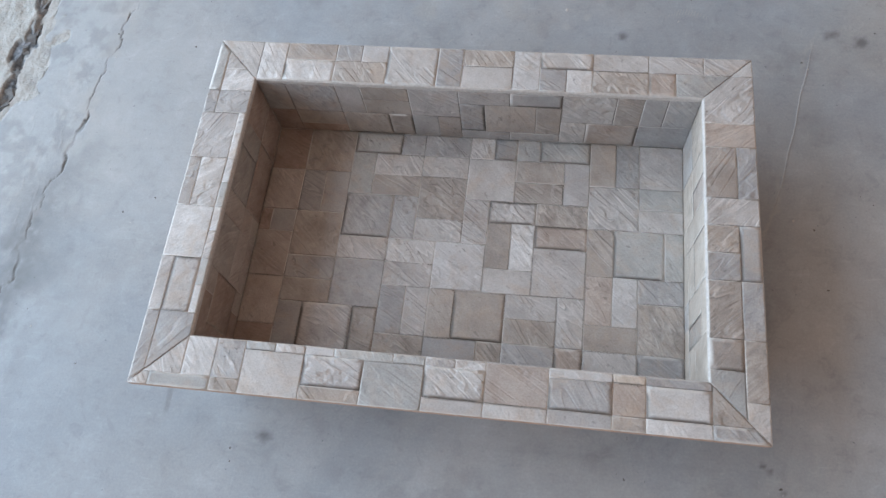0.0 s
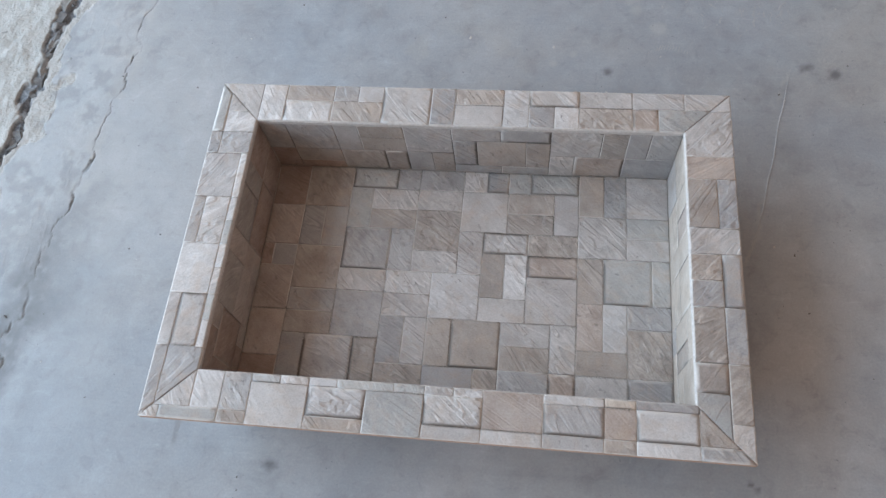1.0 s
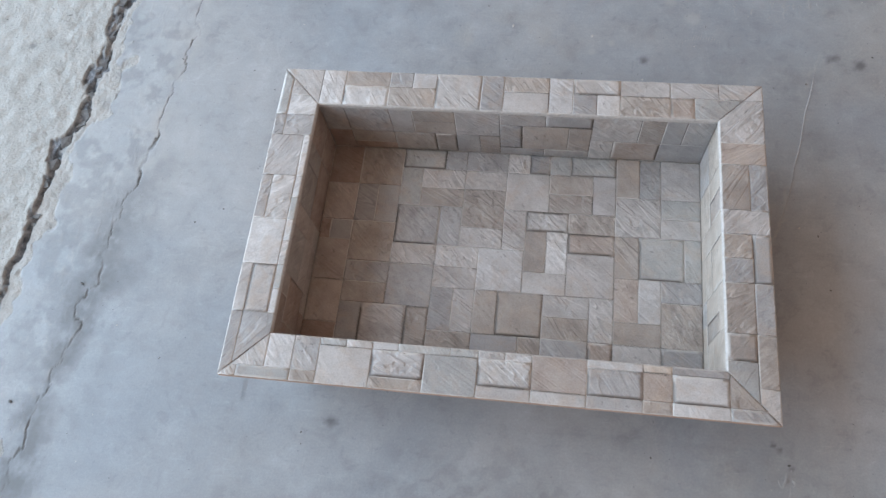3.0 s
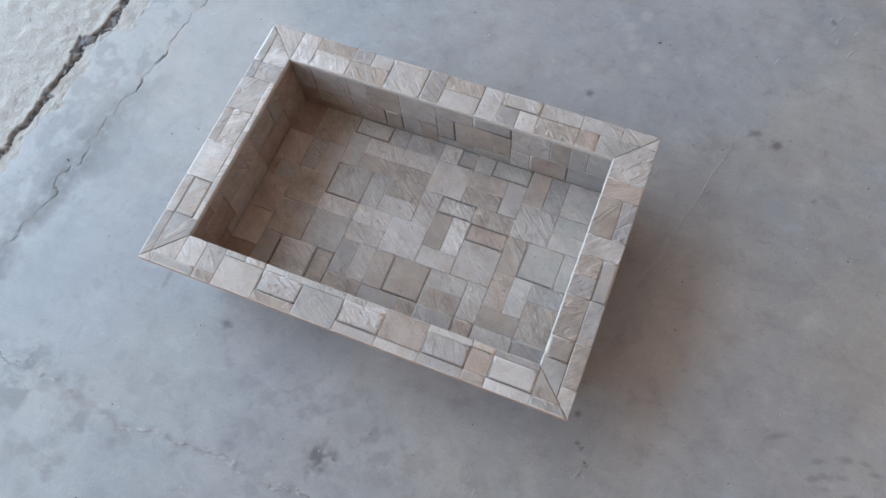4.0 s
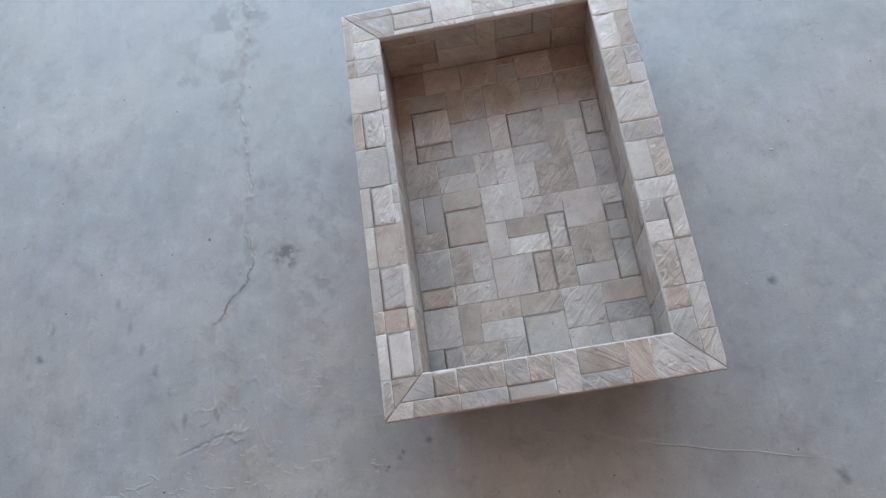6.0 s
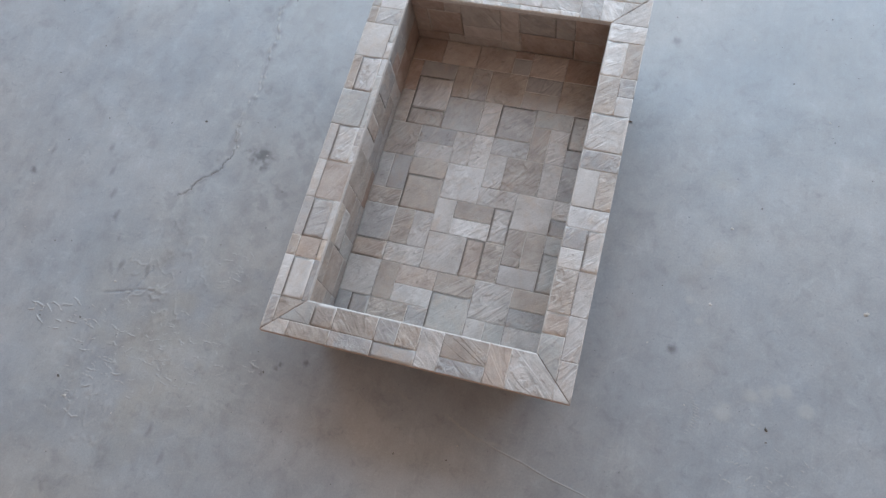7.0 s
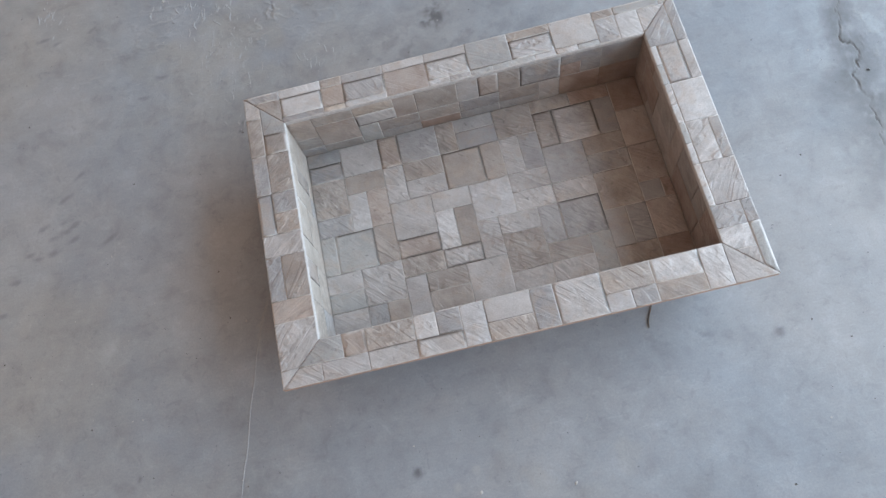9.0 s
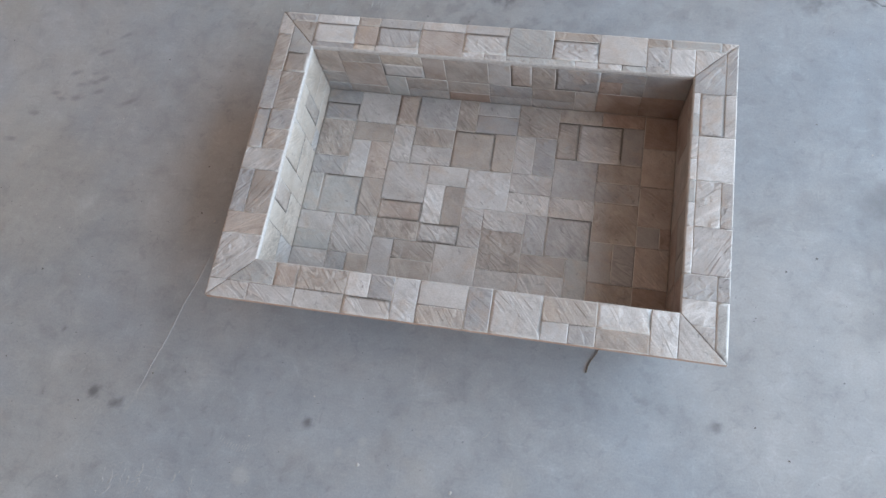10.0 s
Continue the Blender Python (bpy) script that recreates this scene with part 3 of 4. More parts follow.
    buff = np.maximum(buff, np.clip((x - 0.3) / 0.5, 0, 0.9) * np.clip(0.45 + 0.9 * cloud_noise(x, y, 0.22, 205, 4), 0, 1))
    buff = np.maximum(buff, 0.8 * np.clip(1 - np.hypot((x + 0.03) / 0.16, (y - 0.40) / 0.10), 0, 1) * np.clip(1.3 * cloud_noise(x, y, 0.045, 207, 4), 0, 1))
    # the screed between slab and crack is flaked and dull
    strip = np.clip((side - 0.01) / 0.03, 0, 1) * np.clip((np.interp(y, [p[1] for p in SCREED_CRACK[::-1]], [p[0] for p in SCREED_CRACK[::-1]]) - x + 0.02) / 0.03, 0, 1) * (y > -0.5)
    flakes = np.clip(0.5 - 6 * np.abs(cloud_noise(x, y, 0.05, 211, 4)), 0, 0.5) * strip
    stain = np.maximum(stain, strip * np.clip(0.7 * cloud_noise(x, y, 0.03, 213, 4), 0, 0.35))
    z = z + np.where(near, 0.0006 * flakes, 0)
    hair = np.maximum(crack2, crack3)
    light = np.clip(np.maximum.reduce([chip * (1 - slab) * 0.35, pale * 0.8, worn * 0.75, flakes * 0.7, ridge * 0.22]), 0, 1)
    ny, nx = x.shape
    me = bpy.data.meshes.new("ground")
    me.vertices.add(nx * ny)
    me.vertices.foreach_set("co", np.stack([x, y, z], -1).ravel())
    n = np.arange(nx * ny).reshape(ny, nx)
    quads = np.stack([n[:-1, :-1], n[:-1, 1:], n[1:, 1:], n[1:, :-1]], -1).reshape(-1, 4)
    me.loops.add(quads.size)
    me.loops.foreach_set("vertex_index", quads.ravel())
    me.polygons.add(len(quads))
    me.polygons.foreach_set("loop_start", np.arange(0, quads.size, 4))
    me.update(calc_edges=True)
    me.polygons.foreach_set("use_smooth", np.ones(len(quads), bool))
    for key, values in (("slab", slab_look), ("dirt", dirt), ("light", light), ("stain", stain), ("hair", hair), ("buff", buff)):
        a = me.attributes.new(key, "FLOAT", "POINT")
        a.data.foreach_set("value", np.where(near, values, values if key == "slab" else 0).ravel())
    return me


def concrete_material():
    """Trowelled cement screed with pale and dark clouding; a rough old slab outside; dirt in the wide crack and
    scratches, dark colour in the fine cracks.
    """
    m, nt, bsdf = material("concrete")
    L = nt.links.new
    coord = nt.nodes.new("ShaderNodeTexCoord")

    def noise_of(scale, detail=5.0, rough=0.6, distortion=0.0, squash=None):
        n = node(nt, "ShaderNodeTexNoise", Scale=scale, Detail=detail, Roughness=rough, Distortion=distortion)
        if squash:
            s = nt.nodes.new("ShaderNodeVectorMath")
            s.operation = "MULTIPLY"
            s.inputs[1].default_value = squash
            L(coord.outputs["Object"], s.inputs[0])
            L(s.outputs[0], n.inputs["Vector"])
        else:
            L(coord.outputs["Object"], n.inputs["Vector"])
        return n.outputs[0]

    def attribute(name):
        n = nt.nodes.new("ShaderNodeAttribute")
        n.attribute_name = name
        return n.outputs["Fac"]

    big, mid, fine = noise_of(3.2, 6.0, 0.62, 0.6), noise_of(19.0, 6.0, 0.62, 0.3), noise_of(330.0, 4.0, 0.75)
    brushed = noise_of(14.0, 4.0, 0.6, 0.4, (1.0, 7.0, 1.0))
    specks = noise_of(150.0, 2.0, 0.5)
    tone = ramp(nt, [(0.34, (0.273, 0.302, 0.334)), (0.5, (0.311, 0.338, 0.366)), (0.66, (0.356, 0.377, 0.399))], big).outputs[0]
    tone = mixed(nt, "MULTIPLY", 0.75, tone, ramp(nt, [(0.3, grey(0.78)), (0.45, grey(0.97)), (0.55, grey(1.02)), (0.72, grey(1.2))], mid).outputs[0])
    tone = mixed(nt, "MULTIPLY", 0.22, tone, ramp(nt, [(0.3, grey(0.9)), (0.5, grey(1.0)), (0.75, grey(1.12))], brushed).outputs[0])
    tint = noise_of(2.1, 4.0, 0.55, 0.8)
    tone = mixed(nt, "MULTIPLY", 1.0, tone, ramp(nt, [(0.36, (0.97, 1.0, 1.04)), (0.5, (1.0, 1.0, 1.01)), (0.64, (1.03, 1.0, 0.98))], tint).outputs[0])
    blotch = noise_of(46.0, 4.0, 0.55, 1.2)
    tone = mixed(nt, "MULTIPLY", 0.55, tone, ramp(nt, [(0.30, grey(0.80)), (0.42, grey(1.0)), (0.60, grey(1.0)), (0.74, grey(1.18))], blotch).outputs[0])
    tone = mixed(nt, "MULTIPLY", 0.45, tone, ramp(nt, [(0.3, grey(0.78)), (0.7, grey(1.18))], fine).outputs[0])
    tone = mixed(nt, "MULTIPLY", 1.0, tone, ramp(nt, [(0.22, grey(0.55)), (0.27, grey(1.0))], specks).outputs[0])
    for turned, strength in (((1.0, 9.0, 1.0), 0.55), ((8.0, 1.0, 1.0), 0.4)):
        hair = noise_of(24.0, 3.0, 0.5, 0.6, turned)
        tone = mixed(nt, "MULTIPLY", strength, tone, ramp(nt, [(0.66, grey(1.0)), (0.73, grey(1.16))], hair).outputs[0])
    # faint pale hair lines and trowel arcs
    sparse = ramp(nt, [(0.48, grey(0.0)), (0.62, grey(1.0))], noise_of(5.0, 3.0, 0.5)).outputs[0]
    for scale, wide, gain in ((5.5, 0.006, 1.08), (13.0, 0.012, 1.06)):
        vein = maths(nt, "ABSOLUTE", maths(nt, "SUBTRACT", noise_of(scale, 2.0, 0.45, 0.7), 0.5))
        tone = mixed(nt, "MULTIPLY", sparse, tone, ramp(nt, [(0.0, grey(gain)), (wide, grey(1.0))], vein).outputs[0])
    rough_slab = ramp(nt, [(0.34, (0.325, 0.331, 0.323)), (0.48, (0.405, 0.412, 0.404)), (0.62, (0.465, 0.472, 0.464))], noise_of(260.0, 6.0, 0.8)).outputs[0]
    rough_slab = mixed(nt, "MULTIPLY", 0.7, rough_slab, ramp(nt, [(0.3, grey(0.86)), (0.5, grey(1.0)), (0.7, grey(1.08))], noise_of(26.0, 4.0, 0.6)).outputs[0])
    pits = ramp(nt, [(0.27, grey(0.5)), (0.34, grey(1.0))], noise_of(95.0, 3.0, 0.6, 0.8, (1.0, 0.55, 1.0))).outputs[0]
    rough_slab = mixed(nt, "MULTIPLY", 1.0, rough_slab, pits)
    tone = mixed(nt, "MULTIPLY", maths(nt, "MULTIPLY", attribute("buff"), 0.9), tone, (1.075, 1.015, 0.925))
    col = mixed(nt, "MIX", attribute("slab"), tone, rough_slab)
    col = mixed(nt, "MIX", maths(nt, "MULTIPLY", attribute("light"), 0.8), col, (0.48, 0.476, 0.466))
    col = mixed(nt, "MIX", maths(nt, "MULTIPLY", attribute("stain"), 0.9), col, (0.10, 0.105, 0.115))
    soil = ramp(nt, [(0.34, (0.075, 0.090, 0.110)), (0.5, (0.18, 0.207, 0.242)), (0.64, (0.33, 0.362, 0.40))], noise_of(110.0, 5.0, 0.7, 0.5)).outputs[0]
    col = mixed(nt, "MIX", attribute("dirt"), col, soil)
    # fine cracks are too shallow to shade themselves; their dark is put into colour
    col = mixed(nt, "MIX", attribute("hair"), col, (0.062, 0.06, 0.057))
    L(col, bsdf.inputs["Base Color"])
    slick = ramp(nt, [(0.35, grey(0.42)), (0.65, grey(0.60))], mid).outputs[0]
    L(mixed(nt, "MIX", maths(nt, "MAXIMUM", attribute("slab"), attribute("light")), slick, grey(0.95)), bsdf.inputs["Roughness"])
    bsdf.inputs["Specular IOR Level"].default_value = 0.62
    relief = maths(nt, "MULTIPLY", noise_of(105.0, 6.0, 0.7), 0.14)
    cast = maths(nt, "MULTIPLY", maths(nt, "ADD", noise_of(150.0, 1.5, 0.5, 0.4), maths(nt, "MULTIPLY", noise_of(330.0, 2.0, 0.6), 0.7)), attribute("slab"))
    relief = maths(nt, "ADD", relief, maths(nt, "MULTIPLY", cast, 0.9))
    bump = node(nt, "ShaderNodeBump", Strength=0.9, Distance=0.0022)
    L(relief, bump.inputs["Height"])
    L(bump.outputs[0], bsdf.inputs["Normal"])
    return m


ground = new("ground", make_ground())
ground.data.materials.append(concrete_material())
tagged(ground, "cracked bluish-grey concrete floor beside a rough pale slab", "floor", kind="structure")

# unseen walls and ceiling, added to shape and warm the bounced light
def bounce_wall(name, boxes):
    bm = bmesh.new()
    for b in boxes:
        add_box(bm, *b)
    return tagged(mesh_object(name, bm, (BOUNCE_PLASTER,)), "unseen warm-coloured wall added for bounce light", "wall", kind="structure")


bounce_wall("unseen_wall_east", [(ROOM_X, ROOM_X + 0.15, ROOM_Y0 - 0.15, ROOM_Y1 + 0.15, -0.05, ROOM_H)])
bounce_wall("unseen_wall_south", [(OPEN_X, ROOM_X, ROOM_Y0 - 0.15, ROOM_Y0, -0.05, ROOM_H)])
bounce_wall("unseen_wall_north", [(OPEN_X, ROOM_X, ROOM_Y1, ROOM_Y1 + 0.15, -0.05, ROOM_H)])
bm = bmesh.new()
add_box(bm, OPEN_X, ROOM_X + 0.15, ROOM_Y0 - 0.15, ROOM_Y1 + 0.15, ROOM_H, ROOM_H + 0.15)
tagged(mesh_object("ceiling", bm, (BOUNCE_PLASTER,)), "unseen warm-coloured ceiling added to limit and bounce light", "ceiling", kind="structure")

# ---- the basin: nine cut tiles glued into a tray with a wide mitred rim ----
RIM_Z, FLOOR_Z = 0.132, 0.0095
OX, OY, IX, IY = 0.35, 0.23875, 0.29, 0.179
basin = tagged(new("basin"), "shallow rectangular basin of beige stone-look tile with mitred rim, on concrete", "basin")


# the browns and ochres at the left partly stand in for shade
BED = [
    "rruuBBghhlJcDDvfmm",
    "rruubllmmnnttlvfmm",
    "ooihbvvttnnuulmmcc",
    "ooihGGhttmLLttmmll",
    "shvvGGhllmuwPPvBBc",
    "oovvllnnwwuwnnvBBc",
    "oohhiimmwwllnnqygg",
    "ppuuiihntUUmmlqyuu",
    "ppiLLVhntUUvvlttuu",
    "rriLLVttiivggPmmHH",
    "rrssuutthhvggPmmjj",
]
xs = [-IX, -0.2735, -0.2395, -0.2065, -0.172, -0.138, -0.1035, -0.0695, -0.038, -0.004, 0.0303, 0.0628, 0.0948, 0.1295, 0.1645, 0.1998, 0.2315, 0.2655, IX]
ys = [IY, 0.145, 0.1115, 0.0795, 0.0467, 0.0133, -0.0205, -0.0542, -0.0875, -0.1215, -0.1545, -IY]
rect = lambda u0, u1, v0, v1: [(u0, v0), (u1, v0), (u1, v1), (u0, v1)]
tile_panel("bed_tile", basin, pose(0, 0, FLOOR_Z), rect(-IX - 0.006, IX + 0.006, -IY - 0.006, IY + 0.006), xs, ys, BED, "flat tile bed of mixed cream, grey and tan stones")

# walls: u along the wall, v up, face towards the inside
H = RIM_Z - FLOOR_Z - 0.0098
BACK = ["ghhlttnnmmIIlltgi", "ghhlvvnnHuuvlltgi", "rttUUVhtHuuvnQQhh", "rssUUVhtggiinQQhh"]
FRONT = ["hiiGGtPmuupeetto", "hjkGGtPmuupLLqqo", "rssnuuggvvttcqqt", "rssniihhrriicuuh"]
# LEFT browns and RIGHT ivories also hold that end's shade and light
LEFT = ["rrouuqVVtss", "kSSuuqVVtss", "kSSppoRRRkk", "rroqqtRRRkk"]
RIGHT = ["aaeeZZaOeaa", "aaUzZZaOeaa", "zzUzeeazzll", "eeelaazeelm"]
back_u = [-IX, -0.2526, -0.2185, -0.1845, -0.150, -0.1183, -0.0855, -0.0497, -0.018, 0.0163, 0.0502, 0.0853, 0.119, 0.1535, 0.1877, 0.222, 0.2515, IX]
front_u = [-IX, -0.225, -0.192, -0.158, -0.124, -0.091, -0.055, -0.0217, 0.013, 0.047, 0.0815, 0.1175, 0.150, 0.184, 0.2175, 0.251, IX]
left_u = [-IY, -0.1516, -0.1175, -0.0867, -0.051, -0.015, 0.0187, 0.0515, 0.086, 0.1195, 0.153, IY]
right_u = [-IY, -0.153, -0.1185, -0.090, -0.055, -0.022, 0.0115, 0.045, 0.0805, 0.114, 0.1475, IY]
back_v, front_v = [H, 0.0838, 0.0515, 0.0195, 0.0], [H, 0.0885, 0.0555, 0.0235, 0.0]
wall_frame = lambda x, y, turn: pose(x, y, FLOOR_Z, 90, 0, turn)
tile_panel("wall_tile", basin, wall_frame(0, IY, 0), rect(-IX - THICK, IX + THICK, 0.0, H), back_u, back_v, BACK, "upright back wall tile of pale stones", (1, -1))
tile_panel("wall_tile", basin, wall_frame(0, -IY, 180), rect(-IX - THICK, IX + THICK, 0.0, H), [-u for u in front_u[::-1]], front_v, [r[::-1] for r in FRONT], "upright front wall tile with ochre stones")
tile_panel("wall_tile", basin, wall_frame(-IX, 0, 90), rect(-IY, IY, 0.0, H), left_u, front_v, LEFT, "upright end wall tile of brown stones coloured in part for shade", (1, -1), joints=0.6)
tile_panel("wall_tile", basin, wall_frame(IX, 0, -90), rect(-IY, IY, 0.0, H), [-u for u in right_u[::-1]], front_v, [r[::-1] for r in RIGHT], "upright end wall tile of cream stones coloured paler for daylight")

# the rim: four mitred strips
FRONT_RIM = [
    "llwgBmxccbnyooxxEiitt",
    "llwgnnLLddMMooGGpXXtt",
    "mBBvnnttddllmmhhuyyII",
]
fr_u = [-OX, -0.3265, -0.290, -0.2545, -0.2205, -0.1855, -0.151, -0.1175, -0.0825, -0.050, -0.0142, 0.0195, 0.0533, 0.088, 0.1217, 0.1555, 0.1893, 0.2243, 0.2575, 0.292, 0.3265, OX]
fr_v = [-IY, -0.1888, -0.2235, -OY]
BACK_RIM = ["llwtthyMMhuuwNNmmllnn", "llwXXttMMhnnwgxttObbb"]
br_u = [-OX, -0.335, -0.2885, -0.2533, -0.219, -0.185, -0.150, -0.1145, -0.0815, -0.0468, -0.0138, 0.0195, 0.0523, 0.087, 0.1215, 0.154, 0.189, 0.2238, 0.2575, 0.2912, 0.3265, OX]
br_v = [OY, 0.2128, IY]
LEFT_RIM = ["illwwiimmhBB", "hNNwwnnmmgwl", "hxdmybxyygwl"]
lr_u = [-OY, -0.1512, -0.1165, -0.082, -0.0458, -0.0133, 0.021, 0.0555, 0.088, 0.1233, 0.1583, 0.1925, OY]
RIGHT_RIM = ["mvvggHHmiionnl", "bbTuuhtmvvonnl"]
rr_u = [-OY, -0.197, -0.1645, -0.1295, -0.095, -0.062, -0.028, 0.006, 0.0412, 0.075, 0.110, 0.1433, 0.178, 0.2128, OY]
top = pose(0, 0, RIM_Z)
M = 0.00025
tile_panel("rim_tile", basin, top, [(-OX + M, -OY), (OX - M, -OY), (IX - M, -IY), (-IX + M, -IY)], fr_u, fr_v, FRONT_RIM, "mitred long rim tile with a chalky cut edge", (-1, -1), (0.9, -0.5, 0.7, -0.5), 2)
tile_panel("rim_tile", basin, top, [(OX - M, OY), (-OX + M, OY), (-IX + M, IY), (IX - M, IY)], br_u, br_v, BACK_RIM, "mitred long rim tile of cream stones", (-1, -1), (0.9, -0.5, 0.7, -0.5), 2)
# the end strips run along y: u = y, v = -x
end = pose(0, 0, RIM_Z, 0, 0, 90)
tile_panel("rim_tile", basin, end, [(-OY + M, OX), (-IY + M, IX), (IY - M, IX), (OY - M, OX)], lr_u, [OX, 0.3335, 0.2998, IX], LEFT_RIM, "mitred short rim tile of pale stones", (1, 1), (-0.5, 0.7, -0.5, 0.9), 1)
tile_panel("rim_tile", basin, end, [(-OY + M, -OX), (OY - M, -OX), (IY - M, -IX), (-IY + M, -IX)], rr_u, [-OX, -0.3265, -IX], RIGHT_RIM, "mitred short rim tile of grey stones", (-1, 1), (0.5, -0.5, 0.7, -0.5), 2)

# ---- loose things on the floor ----
CHALK = plain_material("chalky_crumb", (0.40, 0.395, 0.385), (0.55, 0.545, 0.535), 200.0, 0.9, 0.5)
GRIT = plain_material("dark_grit", (0.07, 0.068, 0.065), (0.17, 0.16, 0.15), 300.0, 0.9, 0.5)
RUBBLE = plain_material("mortar_rubble", (0.12, 0.125, 0.13), (0.23, 0.237, 0.245), 160.0, 0.95, 0.6)
TWIG = plain_material("dry_twig", (0.10, 0.08, 0.06), (0.19, 0.155, 0.12), 260.0, 0.85, 0.5)


def lump(bm, x, y, z, r, squash=0.6):
    """A small broken crumb."""
    got = bmesh.ops.create_icosphere(bm, subdivisions=1, radius=1.0)
    turn = random.uniform(0, 6.3)
    c, s = math.cos(turn), math.sin(turn)
    long = random.uniform(0.75, 1.35)
    for v in got["verts"]:
        k = r * random.uniform(0.72, 1.15)
        a, b = v.co.x * k * long, v.co.y * k / long
        v.co = (x + a * c - b * s, y + a * s + b * c, z + (v.co.z * squash * 0.9 + squash * 0.72) * k)


def crumb(name, x, y, r, mat, label, category):
    bm = bmesh.new()
    lump(bm, 0, 0, 0, 0.7 * r, 0.5)
    ob = mesh_object(name, bm, (mat,), None, pose(x, y, -0.0004))
    return tagged(ob, label, category, "crumbs on the floor")


for x, y, r in ((0.119, 0.424, 0.0042), (0.083, 0.655, 0.0062), (-0.689, -0.606, 0.0085), (0.519, -0.595, 0.0045), (0.308, -0.590, 0.0036), (-0.018, 0.440, 0.0040), (-0.247, 0.573, 0.0030)):
    crumb("pebble", x, y, r, CHALK, "small chalky white crumb of mortar on the concrete", "pebble")
for x, y, r in ((0.296, 0.530, 0.0045), (0.315, 0.532, 0.0028), (0.490, -0.621, 0.0044), (-0.035, -0.541, 0.0040), (0.384, -0.627, 0.0030), (0.398, -0.264, 0.0030), (-0.064, 0.482, 0.0028), (-0.095, 0.44, 0.0022)):
    crumb("grit_piece", x, y, r, GRIT, "dark crumb of grit lying on the concrete", "grit")

for x, y, r in ((-0.717, -0.283, 0.005), (-0.662, -0.09, 0.004)):
    crumb("mortar_lump", x, y, r, RUBBLE, "rough brown-grey lump of mortar beside the crack", "mortar")

# a dry twig that sticks out from under the rim
bm = bmesh.new()
rings = []
for k in range(9):
    f = k / 8
    cx, cy, r = -0.186 - 0.012 * f + 0.002 * math.sin(5 * f), 0.246 - 0.036 * f, 0.0011 - 0.0005 * abs(f - 0.4)
    rings.append([bm.verts.new((cx + r * math.cos(a), cy + 0.3 * r * math.cos(a), 0.0012 + r * math.sin(a))) for a in (0, 1.05, 2.09, 3.14, 4.19, 5.24)])
for a, b in zip(rings, rings[1:]):
    for k in range(6):
        bm.faces.new((a[k], a[(k + 1) % 6], b[(k + 1) % 6], b[k]))
bm.faces.new(rings[0][::-1])
bm.faces.new(rings[-1])
tagged(mesh_object("twig", bm, (TWIG,)), "thin dry brown twig lying beside the basin", "twig")

# a broken corner of tile
bm = bmesh.new()
shape = [(-0.020, -0.014), (0.004, -0.019), (0.024, 0.004), (0.015, 0.020), (-0.012, 0.016)]
low = [bm.verts.new((u * 1.03, v * 1.03, 0.0)) for u, v in shape]
mid = [bm.verts.new((u, v, 0.0062)) for u, v in shape]
hi = [bm.verts.new((u * 0.95, v * 0.95, 0.0068)) for u, v in shape]
for i in range(5):
    j = (i + 1) % 5
    bm.faces.new((low[i], low[j], mid[j], mid[i])).material_index = 1
    bm.faces.new((mid[i], mid[j], hi[j], hi[i]))
bm.faces.new(hi)
bm.faces.new(low[::-1]).material_index = 1
tagged(mesh_object("tile_shard", bm, (CHALK, CLAY), None, pose(-0.004, 0.708, 0.0, 0, 0, 20)), "broken pale corner of tile lying on concrete", "tile shard")

# mortar left on the floor: trowel ridges and crumbs of crust
CRUST = plain_material("mortar_crust", (0.315, 0.335, 0.355), (0.40, 0.415, 0.43), 220.0, 0.85, 0.5)


def ribbon(bm, line, half, tall):
    """A low uneven ridge that follows a line and dies out at both ends."""
    pts = []
    for (ax, ay), (bx, by) in zip(line, line[1:]):
        n = max(1, int(math.hypot(bx - ax, by - ay) / 0.003))
        pts += [(ax + (bx - ax) * k / n, ay + (by - ay) * k / n) for k in range(n)]
    pts.append(line[-1])
    last = len(pts) - 1
    before = None
    for k, (x, y) in enumerate(pts):
        (px, py), (qx, qy) = pts[max(0, k - 1)], pts[min(last, k + 1)]
        length = max(1e-6, math.hypot(qx - px, qy - py))
        nx, ny = -(qy - py) / length, (qx - px) / length
        fade = min(1.0, 6.0 * k / last + 0.05, 6.0 * (last - k) / last + 0.05)
        w, h, s = half * random.uniform(0.6, 1.3) * max(0.3, fade), tall * random.uniform(0.25, 1.1) * fade, random.uniform(-0.3, 0.3) * half
        row = [bm.verts.new((x + nx * (o + s), y + ny * (o + s), z)) for o, z in ((-w, -0.001), (-0.3 * w, h), (0.4 * w, 0.85 * h), (w, -0.001))]
        if before:
            for i in range(3):
                bm.faces.new((before[i], row[i], row[i + 1], before[i + 1]))
        before = row


bm = bmesh.new()
ribbon(bm, [(0.480, 0.374), (0.4745, 0.355), (0.4668, 0.321), (0.4575, 0.290), (0.4522, 0.264), (0.4455, 0.228), (0.4345, 0.190), (0.4245, 0.145), (0.412, 0.105), (0.398, 0.06)], 0.0017, 0.0004)
tagged(mesh_object("mortar_ridge", bm, (CRUST,)), "thin pale ridge of mortar across the concrete", "mortar", "mortar ridges on the floor")
bm = bmesh.new()
ribbon(bm, [(0.336, -0.603), (0.325, -0.565), (0.317, -0.543), (0.312, -0.524), (0.321, -0.480)], 0.0014, 0.0005)
tagged(mesh_object("mortar_ridge", bm, (CRUST,)), "short pale ridge of mortar beside a gouge", "mortar", "mortar ridges on the floor")
bm = bmesh.new()
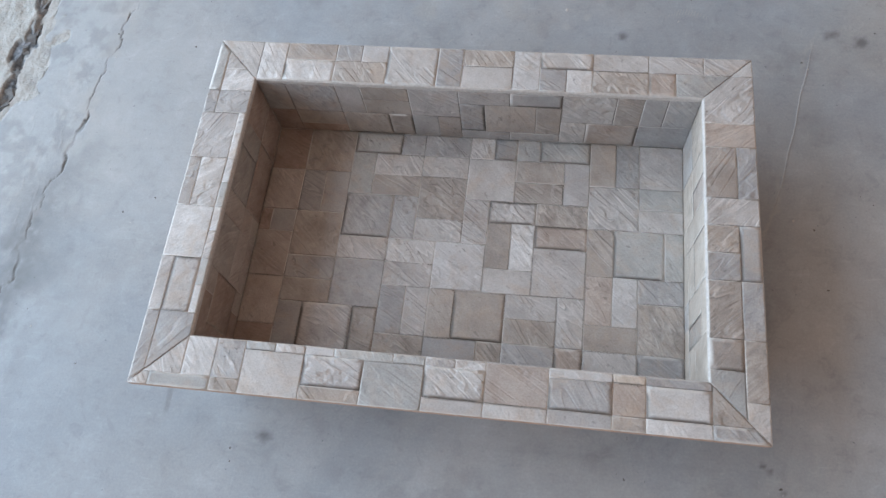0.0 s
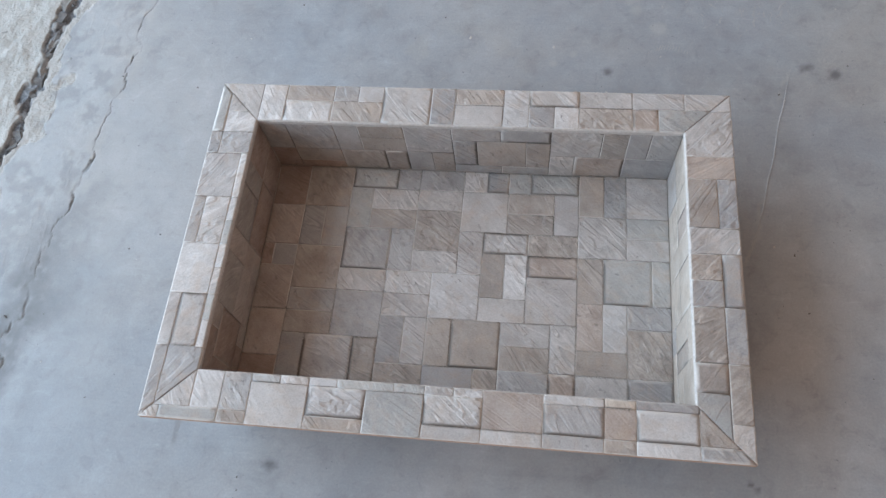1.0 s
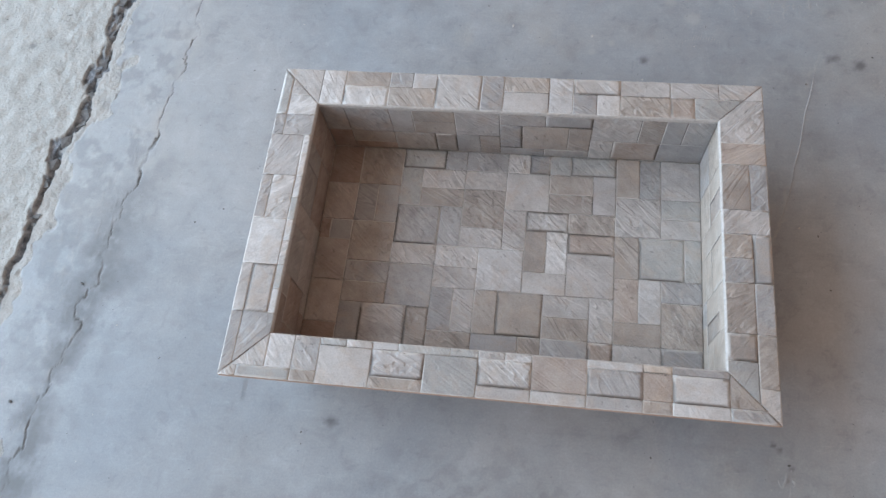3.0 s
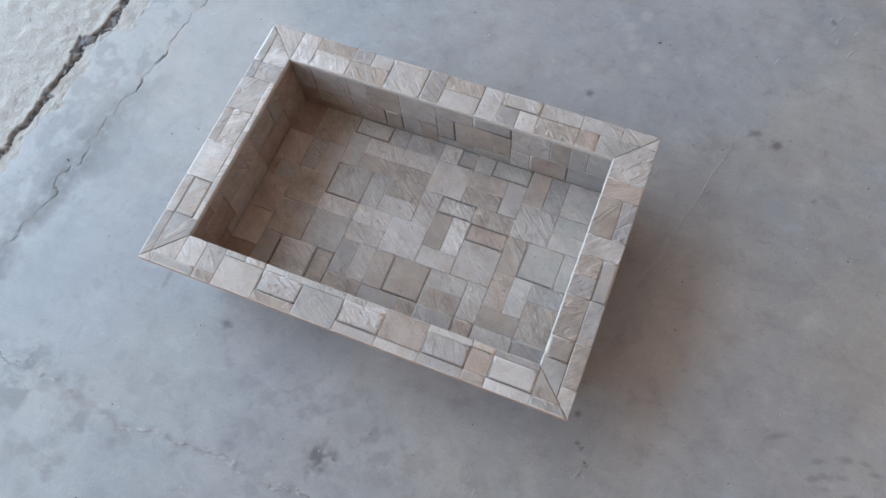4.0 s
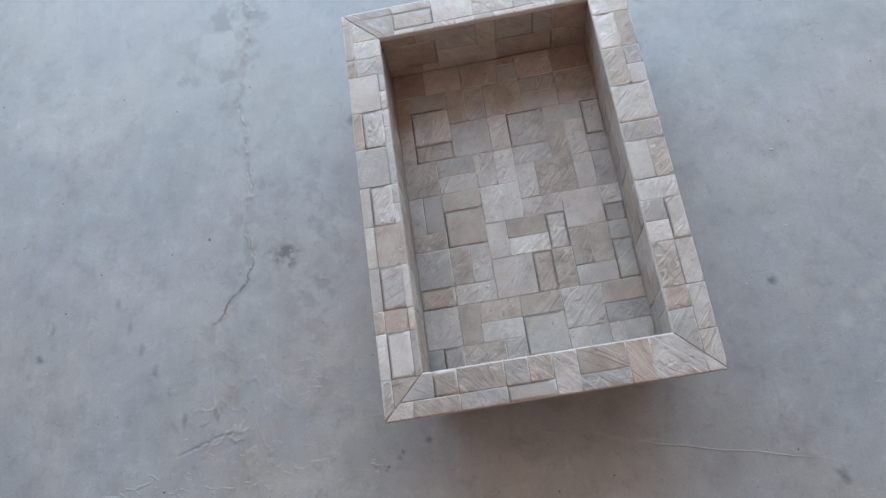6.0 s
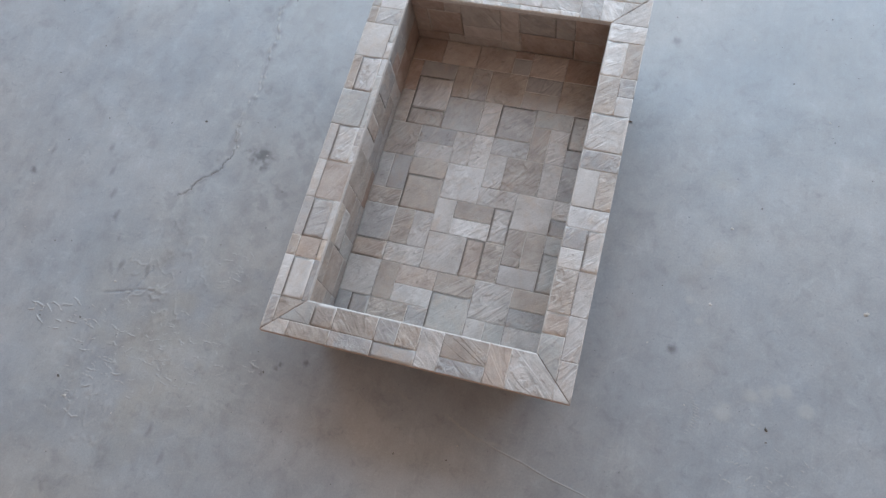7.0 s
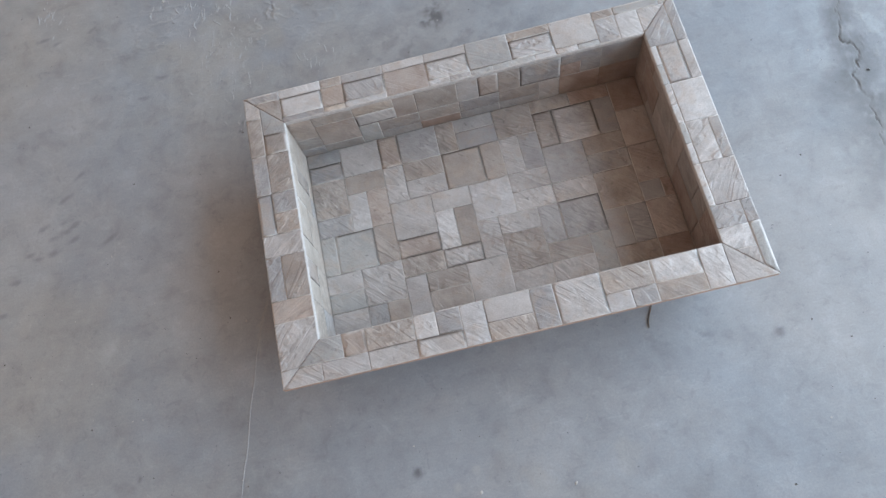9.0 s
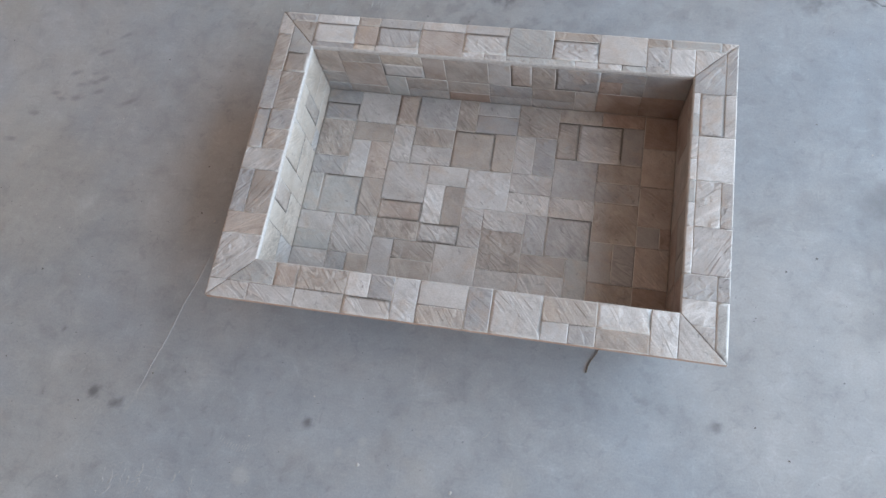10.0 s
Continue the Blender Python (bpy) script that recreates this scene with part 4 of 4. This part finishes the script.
for k in range(15):
    f = k / 14
    cx, cy = 0.269 + 0.060 * f, 0.409 + 0.019 * math.sin(math.pi * min(1.0, 0.12 + 0.74 * f))
    half = 0.0045 + 0.0025 * math.sin(math.pi * f)
    ribbon(bm, [(cx - 0.25 * half, cy - half), (cx + 0.1 * half, cy), (cx + 0.35 * half, cy + half)], 0.0012, 0.0008)
tagged(mesh_object("trowel_ripples", bm, (CRUST,)), "fan of small mortar ripples on the concrete", "mortar", "mortar ridges on the floor")

# clusters of crust: x, y, spread
CRUST_SOUTH = [(0.424, -0.412, 0.030), (0.374, -0.462, 0.022), (0.403, -0.406, 0.022), (0.374, -0.372, 0.016), (0.429, -0.519, 0.026), (0.377, -0.709, 0.012), (0.394, -0.640, 0.020), (0.379, -0.576, 0.020), (0.455, -0.417, 0.020), (0.259, -0.372, 0.018), (0.464, -0.560, 0.020), (0.400, -0.287, 0.012), (0.447, -0.450, 0.022), (0.518, -0.580, 0.014), (0.740, -0.628, 0.018), (0.231, -0.352, 0.014)]
CRUST_NORTH = [(-0.067, 0.358, 0.013), (-0.006, 0.422, 0.014), (0.004, 0.428, 0.012), (-0.022, 0.443, 0.010), (0.0, 0.438, 0.010), (-0.078, 0.377, 0.012), (0.399, 0.526, 0.028), (0.369, 0.501, 0.018), (0.459, 0.547, 0.020), (0.439, 0.494, 0.014), (0.482, 0.509, 0.010), (0.589, 0.683, 0.010), (0.621, 0.642, 0.010), (0.344, 0.568, 0.014)]
bm = bmesh.new()
for cx, cy, r, a0, a1 in ((0.432, -0.405, 0.030, -0.6, 1.2), (0.440, -0.410, 0.018, -1.2, 0.6), (0.405, -0.440, 0.034, 0.2, 1.6), (0.372, -0.395, 0.028, 2.2, 3.6), (0.402, -0.350, 0.022, 0.0, 1.4), (0.470, -0.470, 0.026, 1.0, 2.4)):
    ribbon(bm, [(cx + r * math.cos(a0 + (a1 - a0) * k / 6), cy + r * math.sin(a0 + (a1 - a0) * k / 6)) for k in range(7)], 0.0018, 0.0004)
for x, y, spread in CRUST_SOUTH + CRUST_NORTH:
    for _ in range(int(spread * 1150)):
        cx, cy = random.gauss(x, 1.2 * spread), random.gauss(y, 1.5 * spread)
        if abs(cx) < 0.32 and abs(cy) < 0.21:
            continue
        turn, size = random.gauss(1.45, 0.35), random.choice((0.0015, 0.0025, 0.004, 0.007, 0.011))
        du, dv = size * math.cos(turn), size * math.sin(turn)
        bend = random.uniform(-0.3, 0.3)
        ribbon(bm, [(cx - du, cy - dv), (cx - bend * dv, cy + bend * du), (cx + du, cy + dv)], random.uniform(0.0012, 0.0032), random.uniform(0.0003, 0.0007))
tagged(mesh_object("mortar_crust", bm, (CRUST,)), "crumbs and ridges of mortar crust on the concrete", "mortar", kind="stuff")

# fine grit strewn over the floor, too small to count
bm = bmesh.new()
for _ in range(260):
    x, y = random.uniform(-0.62, 1.0), random.uniform(-1.2, 0.78)
    if abs(x) < 0.36 and abs(y) < 0.25:
        continue
    lump(bm, x, y, -0.0003, random.choice((0.0007, 0.0009, 0.0012, 0.0017)), 0.5)
tagged(mesh_object("fine_grit", bm, (GRIT,)), "scattered specks of dark grit on the concrete", "grit", kind="stuff")
bm = bmesh.new()
for _ in range(150):
    x, y = random.uniform(-0.62, 1.0), random.uniform(-1.2, 0.78)
    if abs(x) < 0.36 and abs(y) < 0.25:
        continue
    lump(bm, x, y, -0.0005, random.choice((0.0008, 0.0011, 0.0016)), 0.35)
tagged(mesh_object("mortar_specks", bm, (CHALK,)), "scattered pale specks of mortar on the concrete", "mortar", kind="stuff")
bm = bmesh.new()
for _ in range(46):
    y = random.uniform(-0.02, 0.62)
    x = np.interp(y, [p[1] for p in SLAB_EDGE[::-1]], [p[0] for p in SLAB_EDGE[::-1]]) + random.uniform(-0.006, 0.006)
    r = random.choice((0.003, 0.004, 0.006, 0.009))
    turn, tall = random.uniform(0, 3.1), random.uniform(0.4, 0.7)
    pts = []
    for _ in range(9):
        a, b, c = (random.choice((-1, 1)) * random.uniform(0.6, 1.0) for _ in range(3))
        a, b = 1.3 * a * math.cos(turn) - b * math.sin(turn), 1.3 * a * math.sin(turn) + b * math.cos(turn)
        pts.append(bm.verts.new((x + r * a, y + r * b, -0.0045 + r * tall * c)))
    hull = bmesh.ops.convex_hull(bm, input=pts)
    bmesh.ops.delete(bm, geom=[v for v in hull["geom_interior"] if isinstance(v, bmesh.types.BMVert)], context="VERTS")
tagged(mesh_object("crack_rubble", bm, (RUBBLE,)), "crumbled mortar lying in the wide floor crack", "rubble", kind="stuff")
